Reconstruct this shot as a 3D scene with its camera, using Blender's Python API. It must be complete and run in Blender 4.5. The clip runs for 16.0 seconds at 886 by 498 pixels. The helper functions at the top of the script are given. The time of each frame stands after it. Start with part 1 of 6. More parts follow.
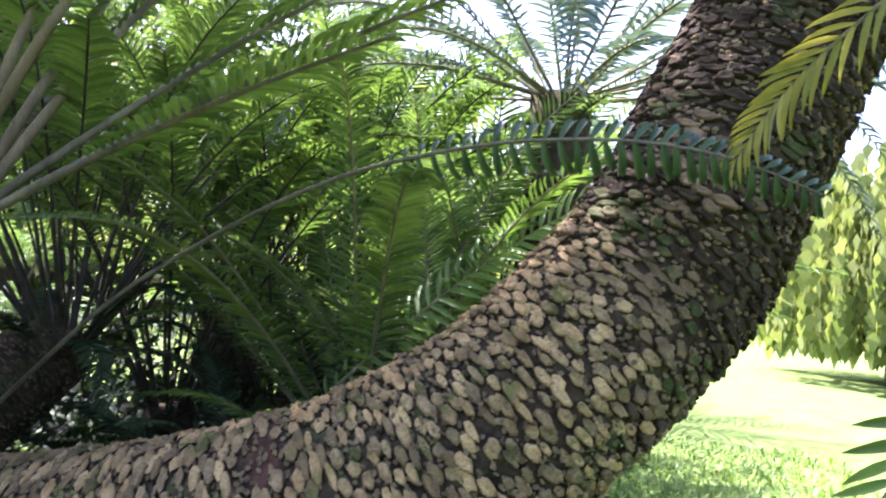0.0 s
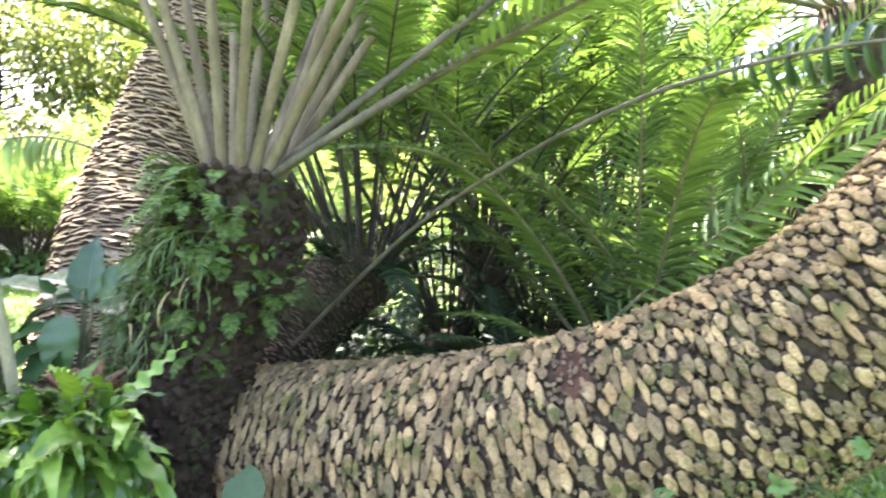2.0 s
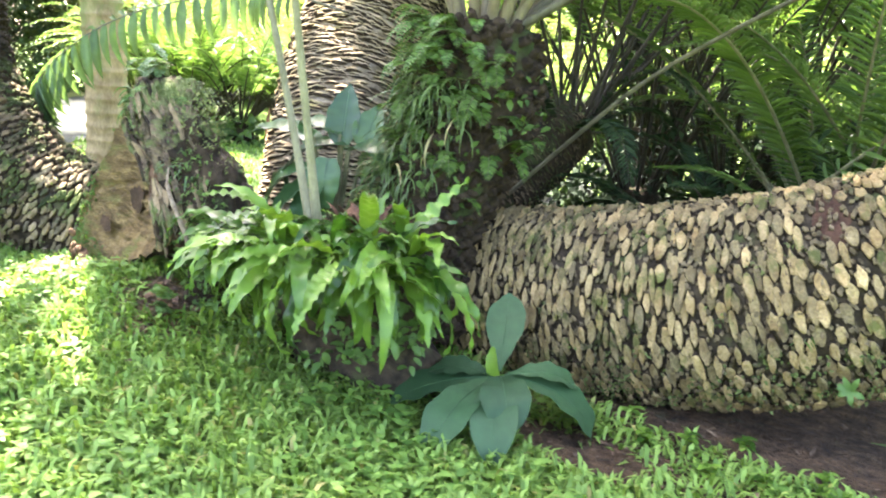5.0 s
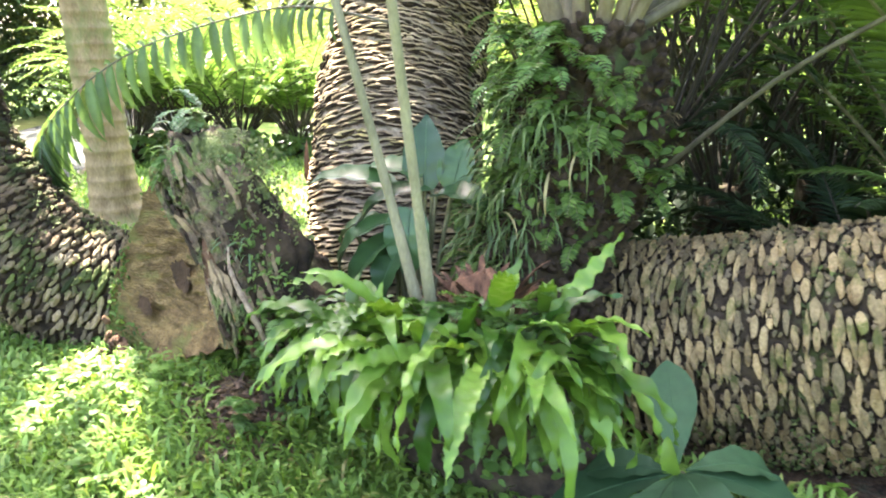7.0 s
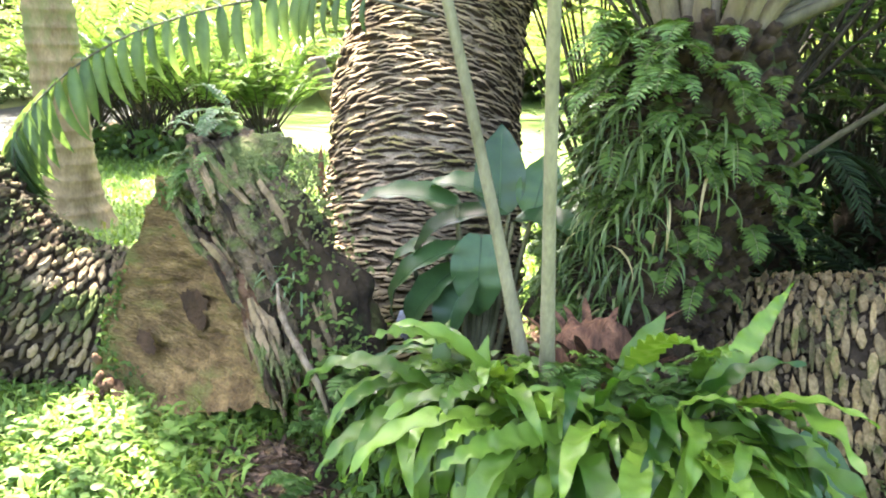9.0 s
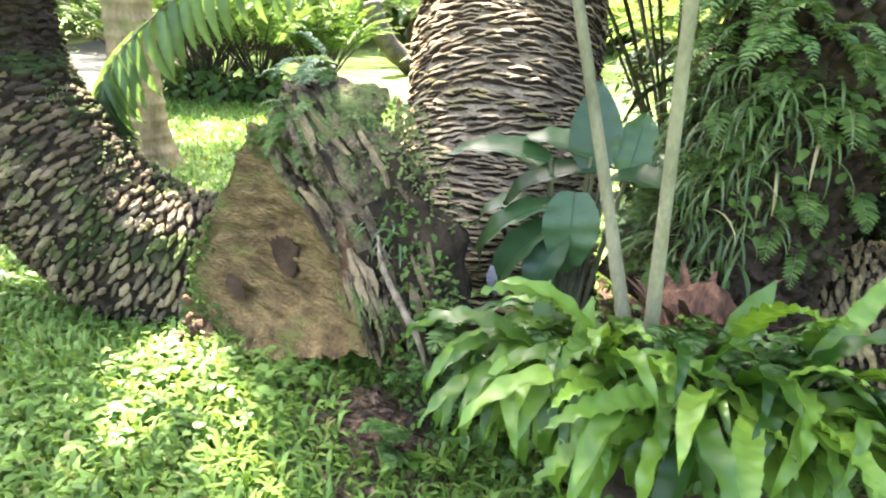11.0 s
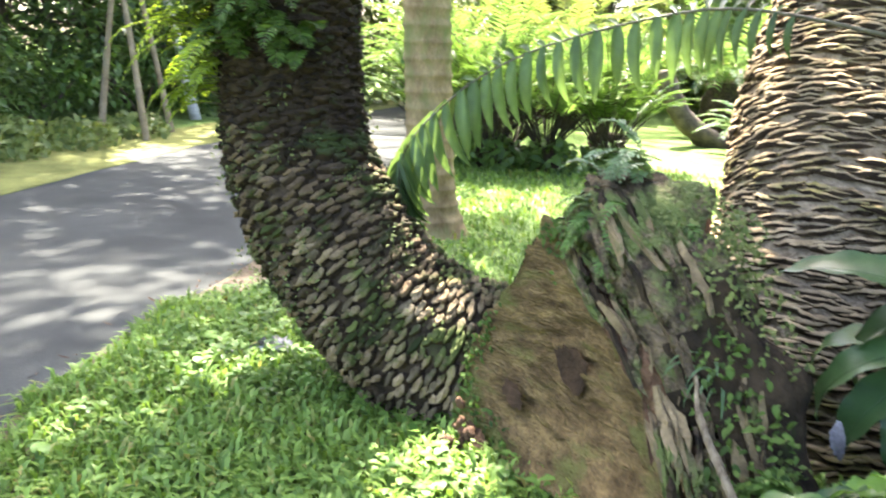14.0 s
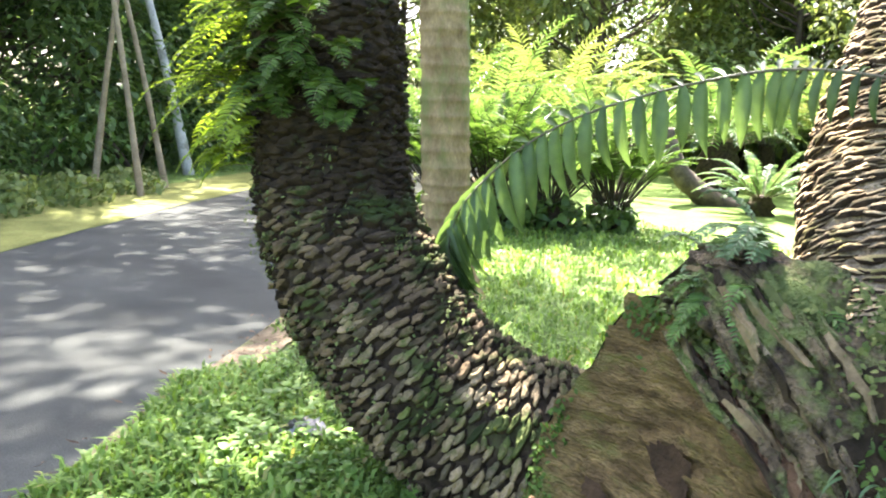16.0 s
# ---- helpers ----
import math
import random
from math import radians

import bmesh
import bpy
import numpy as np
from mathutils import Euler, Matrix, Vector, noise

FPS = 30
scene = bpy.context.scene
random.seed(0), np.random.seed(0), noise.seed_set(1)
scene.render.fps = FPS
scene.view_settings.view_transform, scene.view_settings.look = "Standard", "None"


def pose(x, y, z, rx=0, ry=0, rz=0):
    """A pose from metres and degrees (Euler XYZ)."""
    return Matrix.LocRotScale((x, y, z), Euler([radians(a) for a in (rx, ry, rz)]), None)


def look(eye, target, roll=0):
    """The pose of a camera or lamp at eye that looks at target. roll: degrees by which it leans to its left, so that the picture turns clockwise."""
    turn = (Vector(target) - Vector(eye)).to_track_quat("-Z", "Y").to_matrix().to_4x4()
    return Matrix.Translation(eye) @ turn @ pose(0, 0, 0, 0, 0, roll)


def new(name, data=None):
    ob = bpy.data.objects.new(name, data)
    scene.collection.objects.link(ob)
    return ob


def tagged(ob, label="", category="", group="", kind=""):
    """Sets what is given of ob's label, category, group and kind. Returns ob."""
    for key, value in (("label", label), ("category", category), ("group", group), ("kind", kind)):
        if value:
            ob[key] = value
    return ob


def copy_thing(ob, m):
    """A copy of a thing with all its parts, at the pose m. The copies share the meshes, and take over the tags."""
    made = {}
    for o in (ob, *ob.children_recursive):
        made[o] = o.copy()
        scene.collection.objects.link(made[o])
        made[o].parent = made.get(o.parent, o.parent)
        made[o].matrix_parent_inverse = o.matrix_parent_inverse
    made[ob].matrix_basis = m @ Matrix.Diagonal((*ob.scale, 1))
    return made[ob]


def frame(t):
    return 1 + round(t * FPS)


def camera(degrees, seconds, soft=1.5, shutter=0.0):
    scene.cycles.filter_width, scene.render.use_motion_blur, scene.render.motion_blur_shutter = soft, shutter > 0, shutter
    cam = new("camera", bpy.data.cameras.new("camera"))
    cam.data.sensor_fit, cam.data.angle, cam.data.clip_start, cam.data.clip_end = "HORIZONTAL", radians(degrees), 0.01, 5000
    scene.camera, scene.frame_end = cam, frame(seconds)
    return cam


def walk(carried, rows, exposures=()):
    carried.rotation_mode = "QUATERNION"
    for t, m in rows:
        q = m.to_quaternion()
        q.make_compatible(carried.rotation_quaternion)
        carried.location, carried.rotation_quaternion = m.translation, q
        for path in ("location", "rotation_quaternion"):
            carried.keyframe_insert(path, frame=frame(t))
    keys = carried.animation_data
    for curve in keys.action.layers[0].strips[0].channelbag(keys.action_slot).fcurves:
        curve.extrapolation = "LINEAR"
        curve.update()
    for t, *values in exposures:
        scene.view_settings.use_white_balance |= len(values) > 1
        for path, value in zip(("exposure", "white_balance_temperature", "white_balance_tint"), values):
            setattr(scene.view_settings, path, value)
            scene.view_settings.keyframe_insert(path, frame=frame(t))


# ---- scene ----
cam = camera(58.0, 16.0, soft=2.0, shutter=0.4)
PATH = [
    (0, (0.494, -0.1, 1.385), (0.047, 1.848, 1.465), 4.2),
    (0.5, (0.428, -0.15, 1.343), (-0.108, 1.776, 1.364), 4.8),
    (1, (0.385, -0.167, 1.317), (-0.326, 1.702, 1.297), 3.7),
    (1.5, (0.347, -0.197, 1.305), (-0.486, 1.62, 1.246), 3.7),
    (2, (0.299, -0.222, 1.286), (-0.668, 1.526, 1.195), 3.8),
    (2.5, (0.264, -0.26, 1.284), (-0.807, 1.424, 1.145), 3.3),
    (3, (0.245, -0.274, 1.264), (-0.83, 1.402, 1.086), 4.3),
    (3.5, (0.214, -0.304, 1.236), (-0.96, 1.278, 0.891), 5.7),
    (4, (0.21, -0.371, 1.208), (-1.055, 1.1, 0.72), 5.8),
    (4.5, (0.164, -0.497, 1.201), (-1.068, 1.002, 0.713), 7.8),
    (5, (-0.043, -0.682, 1.169), (-1.173, 0.914, 0.747), 4.7),
    (5.2, (-0.07, -0.694, 1.178), (-1.235, 0.881, 0.777), 4.6),
    (7.3, (-0.849, -0.4, 1.307), (-1.95, 1.201, 0.832), -1.3),
    (7.5, (-0.907, -0.39, 1.305), (-2.024, 1.203, 0.842), -0.1),
    (8, (-1.052, -0.298, 1.292), (-2.212, 1.262, 0.82), -1.6),
    (8.2, (-1.13, -0.248, 1.289), (-2.244, 1.362, 0.882), -1.0),
    (10.3, (-1.406, -0.321, 1.299), (-2.319, 1.355, 0.7), 1.5),
    (10.5, (-1.42, -0.324, 1.299), (-2.377, 1.322, 0.687), 2.0),
    (11, (-1.449, -0.343, 1.305), (-2.495, 1.255, 0.712), 2.5),
    (11.5, (-1.477, -0.341, 1.314), (-2.589, 1.23, 0.77), 2.8),
    (12, (-1.504, -0.336, 1.323), (-2.672, 1.21, 0.824), 2.6),
    (12.5, (-1.546, -0.332, 1.325), (-2.744, 1.183, 0.809), 2.8),
    (13, (-1.592, -0.327, 1.337), (-2.877, 1.118, 0.824), 3.2),
    (13.5, (-1.654, -0.263, 1.334), (-3.089, 1.033, 0.82), 1.9),
    (14, (-1.736, -0.146, 1.341), (-3.293, 1.02, 0.873), 2.0),
    (14.5, (-1.804, -0.078, 1.35), (-3.435, 0.991, 0.904), 2.7),
    (15, (-1.92, -0.128, 1.351), (-3.505, 1.034, 0.977), 0.7),
    (15.5, (-2.011, -0.165, 1.356), (-3.563, 1.056, 1.039), 2.0),
    (16, (-2.07, -0.188, 1.345), (-3.627, 1.023, 1.011), 2.4),
]
walk(cam, [(t, look(eye, target, roll)) for t, eye, target, roll in PATH], exposures=[(0.0, 3.0, 5750, 36), (0.8, 3.58, 6000, 32), (2.0, 4.28, 6150, 30), (3.5, 4.4, 6450, 24), (5.0, 4.4, 6500, 20), (8.0, 4.1, 6500, 21), (12.5, 4.07, 6500, 21), (14.0, 3.63, 6400, 20), (15.0, 3.52, 6350, 19), (16.0, 3.5, 6300, 20)])
# ---- world and sun ----
SUN_TO = Vector((-0.55, 0.27, 1.0)).normalized()
world = bpy.data.worlds.new("sky")
scene.world = world
world.use_nodes = True
wn = world.node_tree.nodes
sky = wn.new("ShaderNodeTexSky")
sky.sky_type = "NISHITA"
sky.sun_disc = False
sky.dust_density = 4.0
sky.sun_elevation = math.asin(SUN_TO.z)
sky.sun_rotation = math.atan2(SUN_TO.x, SUN_TO.y)
world.node_tree.links.new(sky.outputs[0], wn["Background"].inputs[0])
wn["Background"].inputs[1].default_value = 0.112
sun = new("sun", bpy.data.lights.new("sun", "SUN"))
sun.data.energy = 5.0
sun.data.angle = radians(0.6)
sun.data.color = (1.0, 0.95, 0.84)
sun.matrix_world = look((0, 0, 0), -SUN_TO)


# ---- materials ----
def ramp(nt, fac, stops):
    n = nt.nodes.new("ShaderNodeValToRGB")
    el = n.color_ramp.elements
    while len(el) < len(stops):
        el.new(0.5)
    for e, (p, c) in zip(el, stops):
        e.position, e.color = p, (*c, 1)
    nt.links.new(fac, n.inputs[0])
    return n.outputs[0]


def tex_noise(nt, vec, scale, detail=4.0, rough=0.55):
    n = nt.nodes.new("ShaderNodeTexNoise")
    n.inputs["Scale"].default_value = scale
    n.inputs["Detail"].default_value = detail
    n.inputs["Roughness"].default_value = rough
    if vec is not None:
        nt.links.new(vec, n.inputs["Vector"])
    return n.outputs[0]


def mixed(nt, fac, a, b, how="MIX"):
    n = nt.nodes.new("ShaderNodeMix")
    n.data_type = "RGBA"
    n.blend_type = how
    for sock, v in ((0, fac), (6, a), (7, b)):
        if isinstance(v, bpy.types.NodeSocket):
            nt.links.new(v, n.inputs[sock])
        elif isinstance(v, tuple):
            n.inputs[sock].default_value = (*v, 1)
        else:
            n.inputs[sock].default_value = v
    return n.outputs[2]


def random_of(nt, islands):
    if islands:
        return nt.nodes.new("ShaderNodeNewGeometry").outputs["Random Per Island"]
    return nt.nodes.new("ShaderNodeObjectInfo").outputs["Random"]


def surface(name, dark, light, scale=12.0, rough=0.8, bump=0.3, fine=90.0, spots=None, spot_scale=3.0, spot_at=0.55,
            stretch=(1, 1, 1), vary=0.25, islands=None, metal=0.0, dist=0.01, grit=0.45):
    """A rough natural surface: two noises in colour, a third for spots of moss or lichen, fine relief."""
    m = bpy.data.materials.new(name)
    m.use_nodes = True
    nt = m.node_tree
    bsdf = nt.nodes["Principled BSDF"]
    geo = nt.nodes.new("ShaderNodeNewGeometry").outputs["Position"]
    mp = nt.nodes.new("ShaderNodeMapping")
    mp.inputs["Scale"].default_value = stretch
    nt.links.new(geo, mp.inputs[0])
    vec = mp.outputs[0]
    a = tex_noise(nt, vec, scale)
    b = tex_noise(nt, vec, fine, 3.0)
    col = ramp(nt, a, [(0.3, dark), (0.7, light)])
    col = mixed(nt, grit, col, ramp(nt, b, [(0.3, (0.35, 0.35, 0.35)), (0.7, (1.0, 1.0, 1.0))]), "MULTIPLY")
    if spots:
        c = tex_noise(nt, vec, spot_scale, 5.0, 0.65)
        mask = ramp(nt, c, [(spot_at, (0, 0, 0)), (spot_at + 0.1, (1, 1, 1))])
        col = mixed(nt, mask, col, spots)
    if islands is not None:
        r = random_of(nt, islands)
        col = mixed(nt, 1.0, col, ramp(nt, r, [(0.0, (1 - vary * 1.6,) * 3), (1.0, (1.0, 1.0 - vary * 0.2, 1.0 - vary * 0.4))]), "MULTIPLY")
    nt.links.new(col, bsdf.inputs["Base Color"])
    bsdf.inputs["Roughness"].default_value = rough
    bsdf.inputs["Metallic"].default_value = metal
    bsdf.inputs["Specular IOR Level"].default_value = 0.18
    bp = nt.nodes.new("ShaderNodeBump")
    bp.inputs["Strength"].default_value = bump
    bp.inputs["Distance"].default_value = dist
    nt.links.new(b, bp.inputs["Height"])
    nt.links.new(bp.outputs[0], bsdf.inputs["Normal"])
    return m


def foliage(name, dark, light, gloss=0.4, through_light=0.35, yellow=None, islands=True, scale=25.0, grey=0.06, shine=0.3):
    """A leaf: two-tone blade with veins of noise, some light passing through, colour varied leaf by leaf."""
    dark, light = (tuple((1 - grey) * v + grey * sum(c) / 3 for v in c) for c in (dark, light))
    m = bpy.data.materials.new(name)
    m.use_nodes = True
    nt = m.node_tree
    bsdf = nt.nodes["Principled BSDF"]
    out = nt.nodes["Material Output"]
    geo = nt.nodes.new("ShaderNodeNewGeometry").outputs["Position"]
    a = tex_noise(nt, geo, scale)
    r = random_of(nt, islands)
    stops = [(0.0, dark), (0.75, light)]
    if yellow:
        stops = [(0.0, dark), (0.8, light), (0.93, light), (1.0, yellow)]
    col = ramp(nt, r, stops)
    col = mixed(nt, 0.6, col, ramp(nt, a, [(0.25, (0.5, 0.5, 0.5)), (0.75, (1.0, 1.0, 1.0))]), "MULTIPLY")
    nt.links.new(col, bsdf.inputs["Base Color"])
    bsdf.inputs["Roughness"].default_value = gloss
    bsdf.inputs["Specular IOR Level"].default_value = shine
    bp = nt.nodes.new("ShaderNodeBump")
    bp.inputs["Strength"].default_value = 0.15
    bp.inputs["Distance"].default_value = 0.004
    nt.links.new(tex_noise(nt, geo, 160.0, 2.0), bp.inputs["Height"])
    nt.links.new(bp.outputs[0], bsdf.inputs["Normal"])
    tr = nt.nodes.new("ShaderNodeBsdfTranslucent")
    nt.links.new(mixed(nt, 1.0, col, (1.0, 1.0, 0.55), "MULTIPLY"), tr.inputs[0])
    mx = nt.nodes.new("ShaderNodeMixShader")
    mx.inputs[0].default_value = through_light
    nt.links.new(bsdf.outputs[0], mx.inputs[1])
    nt.links.new(tr.outputs[0], mx.inputs[2])
    nt.links.new(mx.outputs[0], out.inputs[0])
    return m


M_PAD = surface("leaf_base_face", (0.25, 0.178, 0.076), (0.56, 0.445, 0.22), 11, 0.85, 0.8, 110, (0.125, 0.135, 0.04), 8, 0.54, vary=0.38, islands=False, grit=0.65)
M_PADJ = surface("leaf_base_face_far", (0.25, 0.178, 0.076), (0.56, 0.445, 0.22), 11, 0.85, 0.8, 110, (0.125, 0.135, 0.04), 8, 0.54, vary=0.38, islands=True, grit=0.65)
M_PADG = surface("leaf_base_face_mossy", (0.17, 0.135, 0.072), (0.46, 0.385, 0.23), 9, 0.88, 0.7, 110, (0.105, 0.14, 0.04), 5, 0.50, vary=0.42, islands=True, grit=0.6)
M_PADGO = surface("leaf_base_face_mossy_near", (0.17, 0.135, 0.072), (0.46, 0.385, 0.23), 9, 0.88, 0.7, 110, (0.105, 0.14, 0.04), 5, 0.50, vary=0.42, islands=False, grit=0.6)
M_PADU = surface("leaf_base_face_dark", (0.080, 0.060, 0.032), (0.26, 0.20, 0.115), 9, 0.88, 0.5, 140, (0.045, 0.065, 0.016), 5, 0.48, vary=0.4, islands=True)
M_PADUO = surface("leaf_base_face_dark_near", (0.080, 0.060, 0.032), (0.26, 0.20, 0.115), 9, 0.88, 0.5, 140, (0.045, 0.065, 0.016), 5, 0.48, vary=0.4, islands=False)
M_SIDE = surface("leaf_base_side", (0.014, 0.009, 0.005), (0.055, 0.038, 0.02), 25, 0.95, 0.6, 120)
M_RIDGE = surface("leaf_ridge", (0.33, 0.255, 0.135), (0.66, 0.545, 0.335), 14, 0.88, 0.6, 110, (0.26, 0.24, 0.085), 3.5, 0.54, vary=0.4, islands=True)
M_RIDGEO = surface("leaf_ridge_near", (0.33, 0.255, 0.135), (0.66, 0.545, 0.335), 14, 0.88, 0.6, 110, (0.26, 0.24, 0.085), 3.5, 0.54, vary=0.4, islands=False)
M_RIDGECORE = surface("ridge_core", (0.14, 0.105, 0.062), (0.38, 0.305, 0.195), 30, 0.9, 0.9, 90, (0.12, 0.12, 0.045), 4, 0.58, dist=0.02)
M_CORE = surface("trunk_core", (0.016, 0.012, 0.007), (0.070, 0.052, 0.030), 20, 0.95, 0.8, 70, (0.05, 0.06, 0.018), 5, 0.56)
M_SHADEMOSS = surface("shaded_mossy_trunk", (0.012, 0.009, 0.005), (0.05, 0.035, 0.018), 14, 0.95, 0.9, 60, (0.035, 0.05, 0.014), 4, 0.54)
M_PATCH = surface("bare_patch", (0.030, 0.015, 0.009), (0.095, 0.048, 0.028), 20, 0.9, 0.6, 120)
M_WOOD = surface("sawn_wood", (0.080, 0.050, 0.018), (0.31, 0.215, 0.088), 9, 0.88, 1.0, 60, (0.13, 0.13, 0.036), 3.4, 0.50, stretch=(0.8, 0.8, 2.6), dist=0.03, grit=0.75)
M_KNOT = surface("rotten_knot", (0.02, 0.013, 0.007), (0.07, 0.042, 0.022), 14, 0.95, 0.8, 80)
M_BARK = surface("rotting_bark", (0.016, 0.012, 0.008), (0.23, 0.175, 0.10), 18, 0.92, 1.0, 90, (0.095, 0.125, 0.036), 6, 0.46, dist=0.03, grit=0.75)
M_ROT = surface("red_rot", (0.035, 0.019, 0.010), (0.18, 0.105, 0.055), 12, 0.9, 0.9, 70, stretch=(1.4, 1.4, 0.5), dist=0.02)
M_ROOT = surface("pale_root", (0.10, 0.07, 0.042), (0.36, 0.29, 0.19), 26, 0.85, 0.9, 120, stretch=(2, 2, 0.6))
M_PALM = surface("palm_bark", (0.17, 0.12, 0.055), (0.38, 0.285, 0.145), 9, 0.85, 0.7, 60, (0.15, 0.16, 0.055), 2.2, 0.51, stretch=(1, 1, 0.5))
M_SOIL = surface("soil", (0.028, 0.017, 0.009), (0.115, 0.070, 0.034), 16, 0.95, 0.9, 60, (0.05, 0.05, 0.025), 7, 0.62, dist=0.03, grit=0.7)
M_EDGE = surface("road_edge_earth", (0.11, 0.085, 0.05), (0.30, 0.235, 0.15), 6, 0.95, 0.9, 70, (0.10, 0.15, 0.04), 3, 0.55, dist=0.02, grit=0.7)
M_HEAP = surface("crumbled_wood", (0.080, 0.050, 0.022), (0.31, 0.21, 0.098), 34, 0.95, 1.0, 75, (0.21, 0.155, 0.085), 13, 0.53, dist=0.03, grit=0.75)
M_FIBRE = surface("orange_fibre", (0.04, 0.022, 0.013), (0.20, 0.105, 0.055), 18, 0.9, 0.9, 70, stretch=(2.5, 2.5, 0.7))
M_PETIOLE = surface("grey_petiole", (0.12, 0.115, 0.06), (0.28, 0.26, 0.155), 10, 0.6, 0.3, 130, (0.14, 0.12, 0.07), 9, 0.58, stretch=(1, 1, 0.4))
M_PALE = surface("pale_petiole", (0.085, 0.068, 0.036), (0.26, 0.22, 0.125), 10, 0.65, 0.3, 130, (0.12, 0.095, 0.05), 4, 0.52, stretch=(1, 1, 0.35))
M_DIM = surface("olive_petiole", (0.055, 0.052, 0.03), (0.15, 0.14, 0.085), 10, 0.6, 0.3, 130, stretch=(1, 1, 0.35))
M_LITTER = surface("litter", (0.07, 0.045, 0.027), (0.30, 0.21, 0.13), 40, 0.85, 0.5, 120, islands=True, vary=0.4)
M_STEM = surface("green_rachis", (0.10, 0.10, 0.045), (0.22, 0.21, 0.11), 14, 0.55, 0.2, 150)
M_DARKSTEM = surface("dark_stem", (0.02, 0.018, 0.012), (0.065, 0.055, 0.035), 14, 0.7, 0.3, 120)
M_DRY = surface("dry_leaf", (0.20, 0.11, 0.05), (0.42, 0.27, 0.14), 14, 0.8, 0.5, 120)
M_GREYDRY = surface("grey_dry_leaf", (0.30, 0.28, 0.27), (0.55, 0.53, 0.52), 16, 0.8, 0.5, 120)
M_POLE = surface("pale_trunk", (0.20, 0.155, 0.095), (0.36, 0.29, 0.19), 5, 0.85, 0.5, 50, (0.18, 0.17, 0.11), 3, 0.6)
M_WHITEPOLE = surface("lichen_trunk", (0.32, 0.32, 0.29), (0.58, 0.57, 0.53), 5, 0.85, 0.5, 50, (0.20, 0.20, 0.16), 4, 0.52)
M_TREEBARK = surface("dark_bark", (0.05, 0.04, 0.03), (0.15, 0.12, 0.085), 7, 0.9, 0.8, 40)
M_ASPHALT = surface("asphalt", (0.048, 0.052, 0.044), (0.077, 0.083, 0.070), 1.3, 0.92, 0.45, 140, (0.096, 0.099, 0.080), 0.9, 0.62, dist=0.02, grit=0.6)
M_LAWN = surface("lawn_ground", (0.085, 0.135, 0.03), (0.17, 0.26, 0.06), 3.0, 0.95, 0.8, 45, (0.13, 0.10, 0.05), 1.1, 0.66, dist=0.03)
M_VERGE = surface("mossy_verge", (0.13, 0.14, 0.035), (0.26, 0.27, 0.08), 2.5, 0.95, 0.6, 40)

L_GRASS = foliage("grass_leaf", (0.095, 0.18, 0.028), (0.24, 0.385, 0.075), 0.46, 0.38, (0.32, 0.28, 0.09), grey=0.0, shine=0.22)
L_STRAP = foliage("strap_fern_leaf", (0.026, 0.080, 0.008), (0.155, 0.285, 0.034), 0.34, 0.36, islands=False, grey=0.0, shine=0.4)
L_DARK = foliage("dark_broad_leaf", (0.019, 0.054, 0.018), (0.042, 0.098, 0.034), 0.55, 0.15, islands=False, shine=0.22)
L_BROAD = foliage("glossy_broad_leaf", (0.022, 0.062, 0.016), (0.060, 0.132, 0.036), 0.34, 0.26, islands=False, shine=0.4)
L_CYCAD = foliage("cycad_leaflet", (0.05, 0.105, 0.02), (0.125, 0.225, 0.04), 0.38, 0.45)
L_LONG = foliage("dark_leaflet", (0.022, 0.055, 0.018), (0.045, 0.09, 0.03), 0.4, 0.12, islands=False)
L_CYCADO = foliage("cycad_leaflet_near", (0.055, 0.105, 0.034), (0.12, 0.20, 0.060), 0.33, 0.42, islands=False)
L_BRIGHT = foliage("bright_frond", (0.09, 0.17, 0.04), (0.18, 0.30, 0.085), 0.42, 0.45)
L_YELLOW = foliage("yellowing_frond", (0.18, 0.20, 0.03), (0.36, 0.33, 0.05), 0.42, 0.4)
L_BLUE = foliage("blue_grey_frond", (0.07, 0.12, 0.11), (0.13, 0.20, 0.19), 0.45, 0.25)
L_FERN = foliage("fern_frond", (0.06, 0.135, 0.022), (0.14, 0.26, 0.055), 0.45, 0.4)
L_WEED = foliage("lawn_weed_leaf", (0.055, 0.13, 0.02), (0.17, 0.30, 0.055), 0.45, 0.32, grey=0.0, shine=0.22)
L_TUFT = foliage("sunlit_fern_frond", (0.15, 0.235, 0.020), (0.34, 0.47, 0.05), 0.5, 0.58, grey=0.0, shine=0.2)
L_FERNB = foliage("bluish_fern", (0.07, 0.14, 0.05), (0.17, 0.27, 0.12), 0.45, 0.35)
L_GRASSY = foliage("hanging_grass", (0.035, 0.075, 0.014), (0.105, 0.165, 0.038), 0.45, 0.3, (0.36, 0.30, 0.13))
L_TREE = foliage("tree_leaf", (0.045, 0.095, 0.028), (0.17, 0.27, 0.08), 0.45, 0.5)
# Lighter tree leaf, with the sun on far trees put into its colour.
L_TREEB = foliage("sunny_tree_leaf", (0.125, 0.18, 0.045), (0.27, 0.33, 0.105), 0.45, 0.47)
L_MOSS = foliage("moss", (0.05, 0.08, 0.015), (0.13, 0.16, 0.035), 0.8, 0.2)
M_CRUMB = surface("bark_crumb", (0.075, 0.055, 0.028), (0.33, 0.26, 0.145), 12, 0.9, 0.6, 120, (0.07, 0.09, 0.03), 6, 0.55, islands=True)
# Leaf colour kept near black to hold the deep shade of the thicket.
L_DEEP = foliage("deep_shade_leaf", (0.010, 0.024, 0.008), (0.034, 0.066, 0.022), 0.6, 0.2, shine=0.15)
